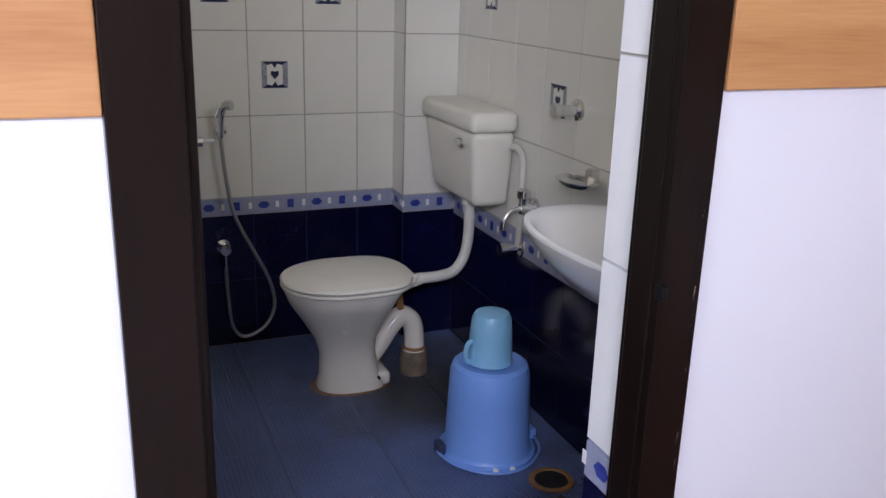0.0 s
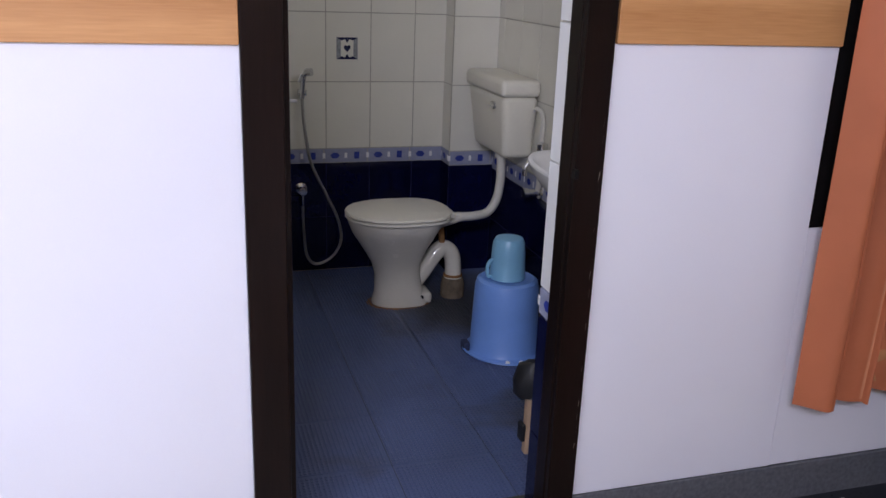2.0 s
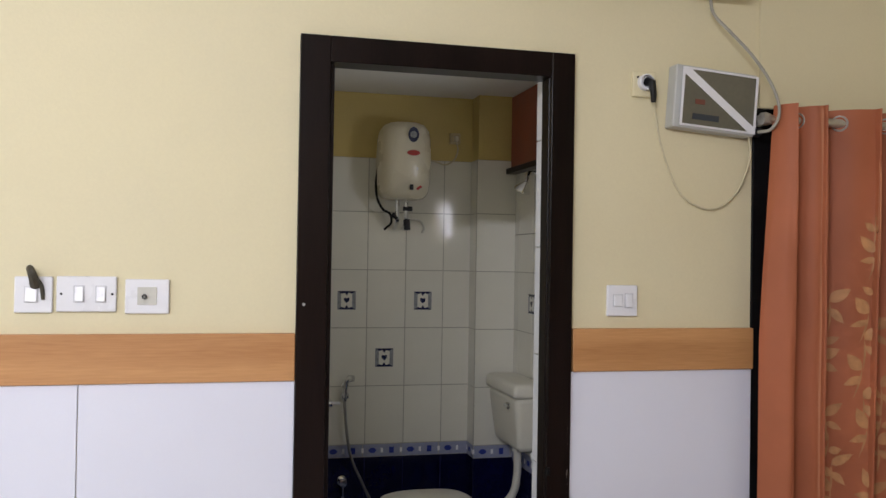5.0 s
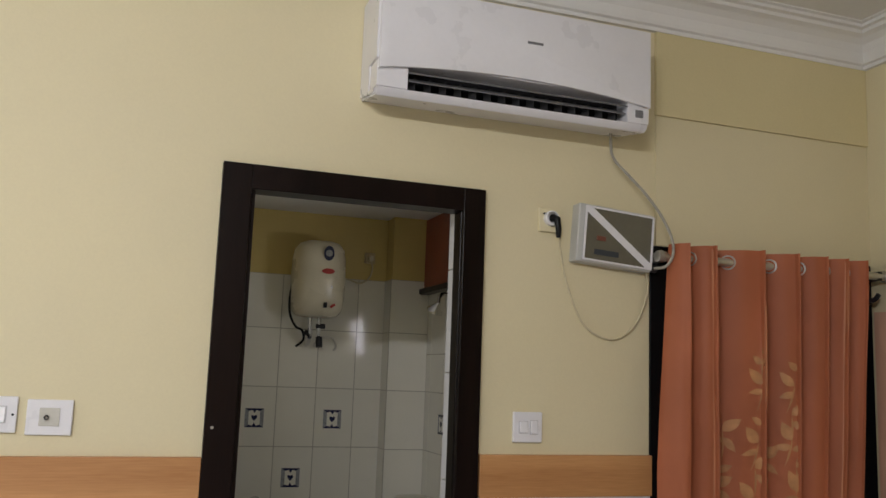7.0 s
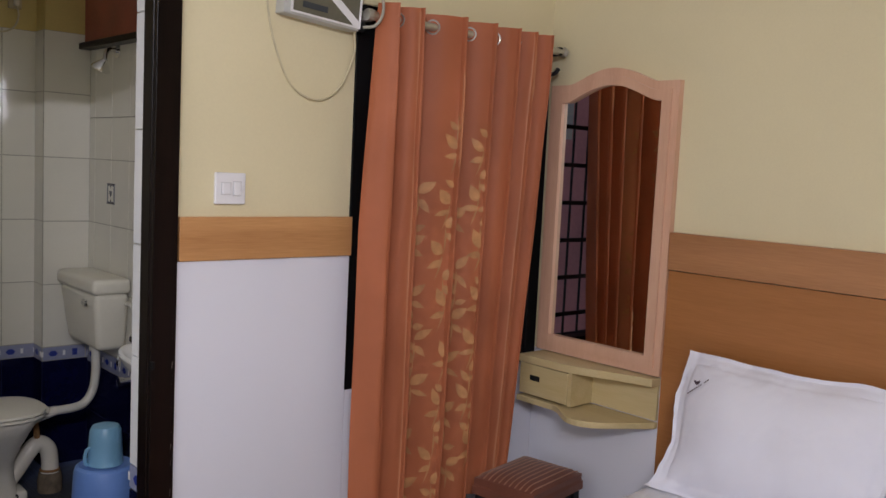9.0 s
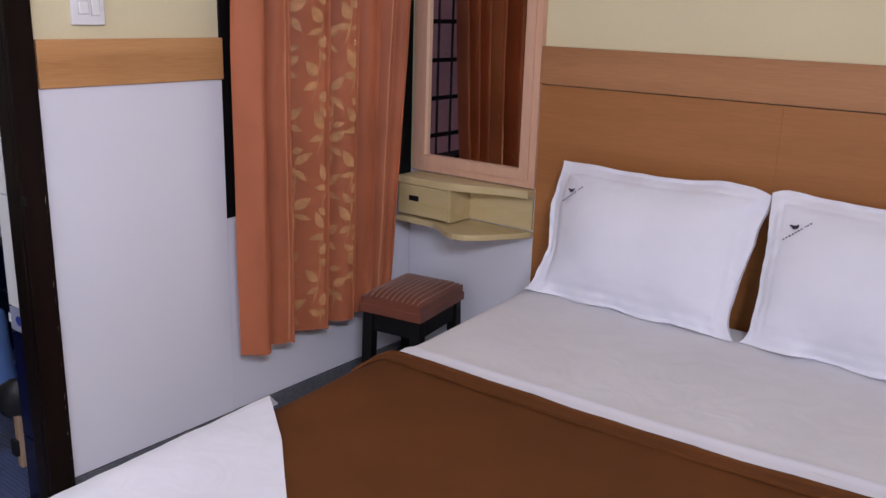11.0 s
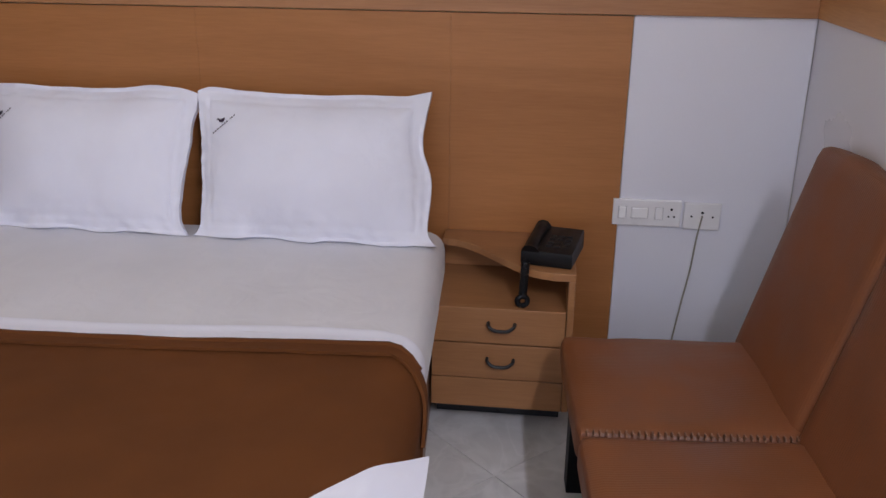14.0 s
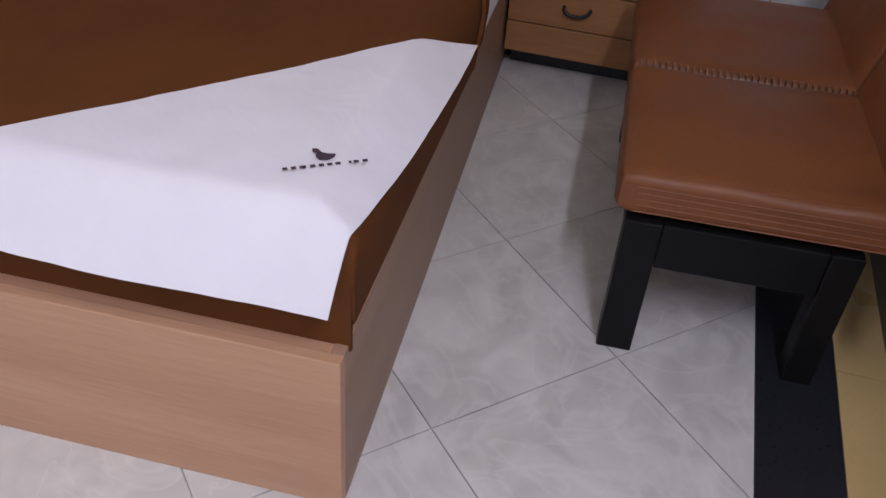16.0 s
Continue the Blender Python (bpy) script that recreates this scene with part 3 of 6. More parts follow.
while z < 1.05:
    h = rw.uniform(0.006, 0.05)
    w = rw.uniform(0.0015, 0.0045)
    y = NORTH - 0.0222
    pts = [(CAS_R - 0.006, y + 0.0004, z), (CAS_R - 0.006 - w, y, z + h * rw.uniform(0.2, 0.5)), (CAS_R - 0.006 - w * rw.uniform(0.3, 1), y, z + h * 0.8), (CAS_R - 0.006, y + 0.0004, z + h),
           (CAS_R - 0.0005, y + 0.006, z + h * 0.9), (CAS_R - 0.0004, y + 0.006, z + h * 0.1)]
    chips.faces.new([chips.verts.new(p) for p in pts])
    z += h + rw.choice((0.002, 0.004, 0.012, 0.05))
tagged(part("worn_edge", chips, M("bare_chipped_wood", (0.42, 0.36, 0.30), 0.8, var=0.3, scale=60), df, "chipped paint along the frame edge"), kind="stuff")
setting("threshold", box(CAS_L, CAS_R, 1.06, T + 0.02, -0.30, -0.002, 0.004), M("green_black_threshold", (0.035, 0.036, 0.024), 0.35, var=0.35, scale=60, bump=0.05),
        "dark stone threshold at the bathroom door", "threshold")

# window behind the curtain
w1 = tagged(thing("window_1", (2.09, 1.2, WIN_B), "black framed window with an iron grille behind the curtain", "window"), kind="structure")
part("jamb", box(WIN_L + 0.001, WIN_L + 0.085, NORTH - 0.004, 1.25, WIN_B, WIN_T, 0.003), black_wood, w1)
part("jamb", box(WIN_R - 0.035, WIN_R + 0.02, NORTH - 0.010, 1.25, WIN_B, WIN_T, 0.003), black_wood, w1)
part("head", box(WIN_L + 0.035, WIN_R - 0.035, NORTH - 0.004, 1.25, WIN_T - 0.05, WIN_T, 0.003), black_wood, w1)
part("sill", box(WIN_L + 0.035, WIN_R - 0.035, NORTH - 0.004, 1.25, WIN_B, WIN_B + 0.06, 0.003), black_wood, w1)
grille = part("grille", box(WIN_L + 0.03, WIN_R - 0.03, 1.222, 1.228, WIN_B + 0.055, WIN_B + 0.062), iron, w1)
for k in range(9):
    x = WIN_L + 0.07 + k * (WIN_R - WIN_L - 0.14) / 8
    part("bar", sweep([(x, 1.225, WIN_B + 0.05), (x, 1.225, WIN_T - 0.04)], 0.005, 6), iron, grille)
for k in range(7):
    z = WIN_B + 0.14 + k * 0.145
    part("bar", box(WIN_L + 0.03, WIN_R - 0.03, 1.221, 1.229, z - 0.008, z + 0.008), iron, grille)
setting("outside_wall", box(1.95, 6.0, 4.6, 4.8, -0.3, 4.2), pink_paint, "pink painted outside wall across the light well", "outside wall")

skin = bmesh.new()
for y0, y1, z0, z1 in ((1.312, 1.58, -0.3, 4.2), (2.12, 3.56, -0.3, 4.2), (1.58, 2.12, -0.3, 1.57), (1.58, 2.12, 1.84, 4.2)):
    box(BR + 0.151, BR + 0.166, y0, y1, z0, z1, bm=skin)
setting("outside_wall_bathroom", skin, pink_paint, "pink painted outside face of the bathroom wall", "outside wall")

# window in the west wall and tube lamp, never seen, added to light the room
w2 = tagged(thing("added_window_west", (WEST, -0.55, 0.85), "white framed daylight window added in the unseen west wall", "window"), kind="structure")
for y0, y1, z0, z1 in ((-1.5, -1.45, 0.85, 2.15), (0.35, 0.4, 0.85, 2.15), (-1.45, 0.35, 0.85, 0.9), (-1.45, 0.35, 2.10, 2.15), (-0.57, -0.53, 0.9, 2.10)):
    part("frame", box(WEST - 0.08, WEST - 0.02, y0, y1, z0, z1, 0.004), white_plastic, w2)
tl = thing("added_tube_lamp", (-0.60, SOUTH, 2.36), "white fluorescent tube lamp added on an unseen stretch of wall", "lamp")
part("batten", box(-1.23, 0.03, SOUTH, SOUTH + 0.045, 2.34, 2.39, 0.006), white_plastic, tl)
part("tube", sweep([(-1.20, SOUTH + 0.045, 2.365), (0.0, SOUTH + 0.045, 2.365)], 0.013, 10), lamp_glow, tl, "glow of the added tube")

# ---- structure: bathroom ----
setting("bathroom_floor", box(0.2, 2.0, T, 3.6, -0.30, BF - 0.004), bath_grout, "dark grout bed of the bathroom floor", "floor")
setting("bathroom_wall_back", box(BL - 0.15, BR + 0.15, BACK + 0.008, 3.55, -0.3, BCEIL + 0.1), bath_paint, "ochre yellow painted wall above tiles", "wall")
setting("bathroom_wall_left", box(BL - 0.15, BL - 0.008, T, BACK + 0.008, -0.3, BCEIL + 0.1), bath_paint, "ochre yellow painted wall above tiles", "wall")
VY0, VY1, VZ0, VZ1 = 1.58, 2.12, 1.57, 1.84
wr = bmesh.new()
for y0, y1, z0, z1 in ((T, VY0, -0.3, BCEIL + 0.1), (VY1, BACK + 0.008, -0.3, BCEIL + 0.1), (VY0, VY1, -0.3, VZ0), (VY0, VY1, VZ1, BCEIL + 0.1)):
    box(BR + 0.008, BR + 0.15, y0, y1, z0, z1, bm=wr)
setting("bathroom_wall_right", wr, bath_paint, "ochre yellow painted wall with a ventilator", "wall")
setting("bathroom_column", box(1.478, BR + 0.008, 3.288, BACK + 0.008, -0.3, BCEIL + 0.1), bath_paint, "boxed column in the bathroom corner", "column")
setting("bathroom_pilaster", box(BL - 0.01, 0.707, 3.30, BACK + 0.008, -0.3, BCEIL + 0.1), bath_paint, "boxed pipe duct in the bathroom corner", "column")
setting("bathroom_ceiling", box(BL - 0.15, BR + 0.15, T, 3.55, BCEIL, BCEIL + 0.1), white_paint, "plain white bathroom ceiling", "ceiling")
setting("reveal", box(1.086, 1.10, 1.215, T, -0.3, DOOR_T + 0.03), tile_bed, "plastered reveal beside the bathroom door", "wall")

# ---- bed ----
BX0, BX1, BY0, BY1 = 0.655, 2.470, -1.0, 0.445
bed = thing("bed", (1.6, -0.25, 0), "double bed with a light wood box base and thick mattress", "bed")
base = part("box_base", prism([(BX0 + 0.0202, BY0 + 0.0202), (BX1, BY0 + 0.057), (BX1, BY1 - 0.0202), (BX0 + 0.0202, BY1 - 0.0202)], 0.0, 0.313), bed_wood, bed)
part("front_board", box(BX0, BX0 + 0.02, BY0, BY1, 0.0, 0.315, 0.002), bed_wood, bed, "light wood laminate front board")
# south board: the shade on this side is put into a darker laminate colour
part("side_board", moved(box(0.0005, BX1 - BX0 - 0.02, 0.0, 0.02, 0.0, 0.315, 0.002), pose(BX0 + 0.02, BY0, 0, 0, 0, 1.2)), wood("shaded_bed_side", (0.30, 0.18, 0.12), (0.38, 0.235, 0.16), 0.45, axis=0, grain=40), bed)
part("side_board", box(BX0 + 0.0205, BX1, BY1 - 0.02, BY1, 0.0, 0.315, 0.002), bed_wood, bed)
MX0, MX1, MY0, MY1, MZ = 0.710, 2.462, -0.990, 0.425, 0.500
mt = box(MX0 + 0.05, MX1, MY0, MY1, 0.305, MZ, 0.05, 5)
part("mattress", mt, sheet_white, bed, "mattress covered with a white sheet", True)

def over_bed(x, y, off):
    """The place on the mattress top, bending down over its front and its sides; x and y run on along the cloth."""
    def bend(s, edge, sign, r=0.05):
        R = r + off
        d = (edge - s) * sign
        if d <= -r:
            return s, 0.0
        arc = d + r
        if arc < R * math.pi / 2:
            a = arc / R
            return edge - sign * (-r + R * math.sin(a)) , R * (1 - math.cos(a))
        return edge - sign * (R - r), R + arc - R * math.pi / 2
    px, dx = bend(x, MX0, 1, 0.08)
    if y < 0:
        py, dy = bend(y, MY0, 1)
    else:
        py, dy = bend(y, MY1, -1)
    return Vector((px, py, MZ + off - max(dx, dy)))

def blanket_at(u, v):
    y = -1.135 + v * (0.58 + 1.135)
    edge = 1.668 + 0.009 * y + 0.010 * math.sin(5 * y)
    side = max(0.0, -0.935 - y, y - 0.385)
    x = 0.530 + u * (edge - 0.9 * min(side, 0.22) - 0.530)
    p = over_bed(x, y, 0.013 + 0.005 * max(0, (u - 0.97) / 0.03))
    p.z += 0.0025 * noise.noise((x * 7, y * 7, 1)) + 0.001 * noise.noise((x * 25, y * 25, 4))
    return p

blanket = thing("blanket", (1.2, -0.25, MZ), "plain dark brown blanket tucked round the mattress", "blanket")
part("cover", cloth(90, 110, blanket_at, 0.008), blanket_brown, blanket, "", True)
hem = []
for k in range(60):
    q = blanket_at(1.0, 0.08 + 0.84 * k / 59)
    hem.append(q + Vector((0.0, 0, 0.002)))
part("folded_hem", sweep(hem, 0.011, 8), blanket_brown, blanket, "thick folded hem", True)
def flap_at(u, v):
    y = -1.10 + v * (0.55 + 1.10)
    side = max(0.0, -0.935 - y, y - 0.385)
    lip = 1.668 + 0.009 * y + 0.010 * math.sin(5 * y) - 0.9 * min(side, 0.22)
    p = over_bed(lip - (0.040 + 0.004 * math.sin(6 * y + 1)) * (1 - u), y, 0.0235)
    p.z += 0.0015 * noise.noise((y * 8, u, 4))
    return p
part("turned_hem", cloth(10, 110, flap_at, 0.007), blanket_brown, blanket, "doubled hem turned back over the blanket", True)
sheet_edge = thing("top_sheet", (1.7, -0.25, MZ), "white top sheet showing under the blanket hem", "sheet")
def sheet_at(u, v):
    y = -1.10 + v * (0.545 + 1.10)
    side = max(0.0, -0.90 - y, y - 0.40)
    x = (1.58 - 0.95 * min(side, 0.2)) + u * (2.45 - 1.58 + 0.95 * min(side, 0.2))
    p = over_bed(x, y, 0.004)
    p.z += 0.002 * noise.noise((x * 9, y * 4, 7)) + 0.0035 * math.exp(-((x - 1.75 - 0.02 * math.sin(3 * y)) / 0.03) ** 2)
    return p
part("linen", cloth(50, 90, sheet_at, 0.004), sheet_white, sheet_edge, "", True)
def fold_at(u, v):
    y = -1.085 + v * (0.530 + 1.085)
    side = max(0.0, -0.90 - y, y - 0.40)
    lip = 1.765 + 0.018 * noise.noise((y * 2.2, 3, 1)) + 0.006 * math.sin(4 * y)
    x = 1.60 - 0.95 * min(side, 0.2) + u * (lip - 1.60 + 0.5 * min(side, 0.2))
    p = over_bed(x, y, 0.0095 - 0.002 * max(0.0, (u - 0.9) * 10))
    p.z += 0.0015 * noise.noise((x * 9, y * 5, 2)) + 0.005 * math.exp(-((u - 0.93) / 0.06) ** 2)
    return p
part("turned_fold", cloth(16, 90, fold_at, 0.003), linen, sheet_edge, "whiter turned-down fold of the sheet", True)

# two white cloths laid as triangles over the foot corners
def foot_cloth(sign, tip, y_edge, foot_y):
    def at(u, v):
        # v runs along the bed edge from the foot to the tip, u from the edge to the slanting hem
        x0 = 0.598
        x = x0 + v * (tip - x0)
        low = y_edge - sign * 0.053 * (1 - v) ** 2
        y = low + u * (foot_y - y_edge) * (1 - v)
        p = over_bed(max(x, 0.95), y, 0.022)
        if sign < 0 and y < -0.95:
            p.y, p.z = -0.95 + 0.9 * (y + 0.95), MZ + 0.022 + 0.45 * (y + 0.95)
        p.x = x
        t = max(0.0, (0.735 - x) / 0.137)
        if t > 0:
            p.x = 0.735 - 0.098 * t - 0.006 * math.sin(9 * y + 1) * t * t
            p.z = min(p.z, MZ + 0.022 - 0.118 * t ** 1.5 * (1 - 0.16 * u))
        if sign > 0:
            w = max(0.0, min(1.0, (y - 0.28) / 0.14))
            p += Vector((0, 0.034 * w, 0.010 * w))
        p.z += 0.004 * noise.noise((x * 5, y * 5, 3 + sign)) + 0.002 * noise.noise((x * 17, y * 17, 9))
        return p
    t = thing("bed_cloth", (0.8, y_edge * 0.9, MZ), "white triangular cloth with a small printed mark at the bed foot", "cloth", "cloths at the bed foot")
    part("linen", cloth(44, 60, at, 0.004), linen, t, "", True)
    return t, at

cloth_a, at_a = foot_cloth(-1, 1.334, -1.046, -0.375)
cloth_b, at_b = foot_cloth(1, 1.375, 0.475, -0.325)

def mark(parent, p, right, up, size):
    """A small printed bird-like badge above two bars of unreadable lettering, lying in the cloth."""
    right, up = Vector(right).normalized(), Vector(up).normalized()
    n = right.cross(up).normalized()
    m = Matrix((( *[right[i] for i in range(3)], 0), (*[up[i] for i in range(3)], 0), (*[n[i] for i in range(3)], 0), (0, 0, 0, 1))).transposed()
    m.translation = Vector(p)
    b = bmesh.new()
    bird = [(-0.08, 0.12), (0.01, 0.08), (0.12, 0.13), (0.16, 0.20), (0.06, 0.22), (-0.02, 0.27), (-0.05, 0.36), (-0.12, 0.38), (-0.14, 0.32), (-0.09, 0.27), (-0.12, 0.20)]
    prism([(x * size, y * size) for x, y in bird], 0, 0.0008, bm=b)
    x = -0.62
    for w in (0.10, 0.10, 0.13, 0.10, 0.10, 0.10, 0.10, 0.0, 0.05, 0.11, 0.11):
        if w:
            prism([(x * size, -0.045 * size), ((x + w * 0.66) * size, -0.045 * size), ((x + w * 0.66) * size, 0.008 * size), (x * size, 0.008 * size)], 0, 0.0006, bm=b)
        x += w + 0.015 if w else 0.07
    part("printed_mark", moved(b, m), ink, parent, "dark printed badge")

# pillows
def pillow(yc, seed, lean, skew, outer):
    W, H = 0.655, 0.408
    def surf(front):
        def f(u, v):
            a, b_ = u - 0.5, v
            e = min(u, 1 - u) * W
            g = min(v, 1 - v) * H
            d = min(e, g)
            qe, qg = max(0.0, min(1.0, (e - 0.014) / 0.24)), max(0.0, min(1.0, (g - 0.014) / 0.19))
            puff = ((1 - (1 - qe) ** 2.2) * (1 - (1 - qg) ** 2.2)) ** 0.85
            th = (0.010 + 0.075 * puff) * (1 if front else -0.6)
            yy = yc - a * W * (1 - 0.018 * math.sin(math.pi * v) + 0.07 * max(0, 1 - v / 0.10) ** 1.4) + 0.006 * noise.noise((u * 5 + seed, v * 5, 2)) + skew * (1 - v) * u + 0.018 * v
            rim = outer * max(0.0, outer * (2 * u - 1)) ** 5
            yy -= rim * (0.011 * math.sin(v * 10 + seed) + 0.002 * (2 * v - 1) ** 4)
            zz = b_ * H - 0.009 * math.sin(math.pi * u) * (2 * v - 1) + 0.004 * noise.noise((u * 6 + seed, 3, 1)) * v
            if outer > 0 and v > 0.9 and u > 0.92:
                zz += 0.10 * (u - 0.92) * (v - 0.9) * 10
            if outer < 0:      # the inner corner slumps beside a soft hump
                zz += v ** 3 * (0.010 * math.exp(-((u - 0.80) / 0.10) ** 2) - 0.016 * max(0.0, (u - 0.9) / 0.1) ** 2)
            else:
                zz += v ** 3 * (0.008 * math.exp(-((u - 0.08) / 0.09) ** 2) - 0.012 * max(0.0, (0.07 - u) / 0.07) ** 2)
            th += 0.007 * noise.noise((u * 4 + seed, v * 4, 5)) * (1 if front else 0)
            th += 0.008 * math.sin(u * 19 + seed + 3 * v) * max(0, 1 - d / 0.05)
            th -= 0.0045 * math.exp(-((d - 0.034) / 0.006) ** 2)
            th += 0.007 * noise.noise((u * 17 + seed, v * 13, 8)) * max(0, 1 - d / 0.09)
            if v < 0.12 and front:
                th += (0.008 + 0.007 * math.sin(u * 23 + seed)) * (1 - v / 0.12) ** 1.5
            base = Vector((2.308, 0, MZ + 0.020))
            up = Vector((math.sin(lean), 0, math.cos(lean)))
            out = Vector((-math.cos(lean), 0, math.sin(lean)))
            p = base + up * zz + out * th
            p.y = yy
            if v < 0.14:
                k = (1 - v / 0.14) ** 1.6
                low = MZ + (0.013 if front else 0.005) + 0.004 * math.sin(u * 17 + seed) * (1 if front else 0)
                p.z = p.z * (1 - k) + low * k
            return p
        return f
    t = thing("pillow", (2.26, yc, MZ + 0.01), "white pillow in a flanged case propped against the headboard", "pillow", "pillows on the bed")
    b = bmesh.new()
    nu, nv = 112, 72
    grids = []
    for front in (True, False):
        f = surf(front)
        grids.append([[b.verts.new(f(i / nu, j / nv)) for j in range(nv + 1)] for i in range(nu + 1)])
    for g, flip in zip(grids, (False, True)):
        for i in range(nu):
            for j in range(nv):
                q = (g[i][j], g[i + 1][j], g[i + 1][j + 1], g[i][j + 1])
                b.faces.new(q[::-1] if flip else q)
    A, B = grids
    for i in range(nu):
        b.faces.new((A[i][0], B[i][0], B[i + 1][0], A[i + 1][0]))
        b.faces.new((A[i][nv], A[i + 1][nv], B[i + 1][nv], B[i][nv]))
    for j in range(nv):
        b.faces.new((A[0][j], A[0][j + 1], B[0][j + 1], B[0][j]))
        b.faces.new((A[nu][j], B[nu][j], B[nu][j + 1], A[nu][j + 1]))
    bmesh.ops.recalc_face_normals(b, faces=b.faces[:])
    part("pillowcase", b, linen, t, "", True)
    f = surf(True)
    p = f(0.135, 0.755) + Vector((-0.0022, 0, 0.001))
    du, dv = (f(0.17, 0.755) - f(0.10, 0.755)), (f(0.135, 0.805) - f(0.135, 0.705))
    mark(t, p + Vector((-0.003, 0, 0)), du + dv * 0.95, dv - du * 0.95, 0.072)

pillow(0.115, 1.3, 0.31, 0.055, -1)
pillow(-0.545, 4.1, 0.31, -0.012, 1)

def turned(ob):
    """The bed stands a little askew to the wall."""
    ob.matrix_basis = pose(0.686, -1.010, 0, 0, 0, 3.2) @ pose(-0.69, 1.0, 0) @ Matrix.Translation(ob.location)
for cl, at, u0, v0 in ((cloth_a, at_a, 0.175, 0.285), (cloth_b, at_b, 0.25, 0.25)):
    du, dv = at(u0 + 0.05, v0) - at(u0 - 0.05, v0), at(u0, v0 + 0.05) - at(u0, v0 - 0.05)
    if cl is cloth_a:
        mark(cl, at(u0, v0) + Vector((0, 0, 0.004)), -du.normalized() + dv.normalized() * 0.90, dv.normalized() + du.normalized() * 0.90, 0.100)
    else:
        mark(cl, at(u0, v0) + Vector((0, 0, 0.004)), du.normalized() - dv.normalized() * 0.90, dv.normalized() + du.normalized() * 0.90, 0.100)
for ob in (bed, blanket, sheet_edge, cloth_a, cloth_b):
    turned(ob)

# ---- nightstand, phone ----
NX, NY0, NY1 = 2.19, -1.285, -0.90
ns = thing("nightstand", (2.35, -1.09, 0), "brown laminate nightstand with two drawers and an open shelf", "nightstand")
part("plinth", box(NX + 0.105, HEAD - 0.016, NY0 + 0.02, NY1 - 0.005, 0.0, 0.080), granite, ns, "dark plinth")
part("body", box(NX + 0.018, HEAD - 0.016, NY0 + 0.019, NY1 - 0.002, 0.080, 0.382), stand_wood, ns)
part("bottom_rail", box(NX, NX + 0.018, NY0 + 0.019, NY1 - 0.002, 0.080, 0.168, 0.002), stand_wood, ns)
part("side_panel", box(NX, HEAD - 0.016, NY0, NY0 + 0.018, 0.080, 0.472, 0.002), stand_wood, ns)
for z0, z1 in ((0.172, 0.276), (0.280, 0.384)):
    dr = part("drawer", box(NX - 0.002, NX + 0.018, NY0 + 0.020, NY1 - 0.003, z0, z1, 0.002), stand_wood, ns)
    zc, yc = (z0 + z1) / 2 + 0.004, -1.093
    part("handle", sweep(smooth_line([(NX - 0.002, yc + 0.036, zc + 0.006), (NX - 0.018, yc + 0.034, zc + 0.003), (NX - 0.024, yc + 0.02, zc - 0.006), (NX - 0.025, yc, zc - 0.008),
         (NX - 0.024, yc - 0.02, zc - 0.006), (NX - 0.018, yc - 0.034, zc + 0.003), (NX - 0.002, yc - 0.036, zc + 0.006)], 5), 0.0048, 8), iron, dr, "black curved bar handle", True)
wav = [(HEAD - 0.016, NY0), (NX, NY0), (NX, NY0 + 0.06)]
for k in range(13):
    s = k / 12
    wav.append((NX + 0.005 + 0.23 * (3 * s * s - 2 * s ** 3), NY0 + 0.07 + s * (NY1 - NY0 - 0.09)))
wav += [(HEAD - 0.09, NY1 - 0.002), (HEAD - 0.016, NY1 - 0.002)]
part("top", prism(wav[::-1], 0.472, 0.494, bev=0.002), stand_wood, ns, "wavy-edged top shelf")
part("back_panel", box(HEAD - 0.024, HEAD - 0.016, NY0 + 0.018, NY1 - 0.002, 0.384, 0.472), stand_wood, ns)

ph = thing("desk_telephone", (2.31, -1.215, 0.494), "black corded desk telephone on the nightstand shelf", "telephone")
b = prism([(-0.085, -0.07), (0.085, -0.07), (0.085, 0.07), (-0.085, 0.07)], 0, 0.045, bev=0.008)
for v in b.verts:
    v.co.z += 0.16 * max(0, v.co.x + 0.03) if v.co.z > 0.02 else 0
PM = pose(2.315, -1.222, 0.494, 0, 0, -12)
part("body", moved(b, PM), black_plastic, ph, "", True)
b = bmesh.new()
for i in range(4):
    for j in range(3):
        box(-0.052 + i * 0.022, -0.036 + i * 0.022, -0.050 + j * 0.022, -0.034 + j * 0.022, 0.044 + i * 0.0026, 0.052 + i * 0.0026, 0.002, bm=b)
part("keypad", moved(b, PM), black_plastic, ph, "dark keys")
b = sweep(smooth_line([(-0.085, 0.044, 0.040), (-0.06, 0.044, 0.052), (-0.01, 0.044, 0.058), (0.04, 0.044, 0.062), (0.068, 0.044, 0.058)], 5), lambda t: 0.016 + 0.008 * abs(2 * t - 1) ** 3, 10)
part("handset", moved(b, PM), black_plastic, ph, "", True)
coil = []
for k in range(150):
    s = k / 149
    a = s * 34 * math.pi
    c = Vector((2.215 - 0.012 * math.sin(math.pi * s), -1.150 + 0.004 * s, 0.515 - 0.105 * s))
    coil.append(c + Vector((0.009 * math.cos(a), 0.009 * math.sin(a), 0)))
part("coiled_cord", sweep(coil, 0.0035, 6), black_plastic, ph, "black coiled cord", True)
part("cord_loop", torus((2.205, -1.146, 0.405), 0.014, 0.0075, (1, 0.2, 0)), black_plastic, ph, "", True)

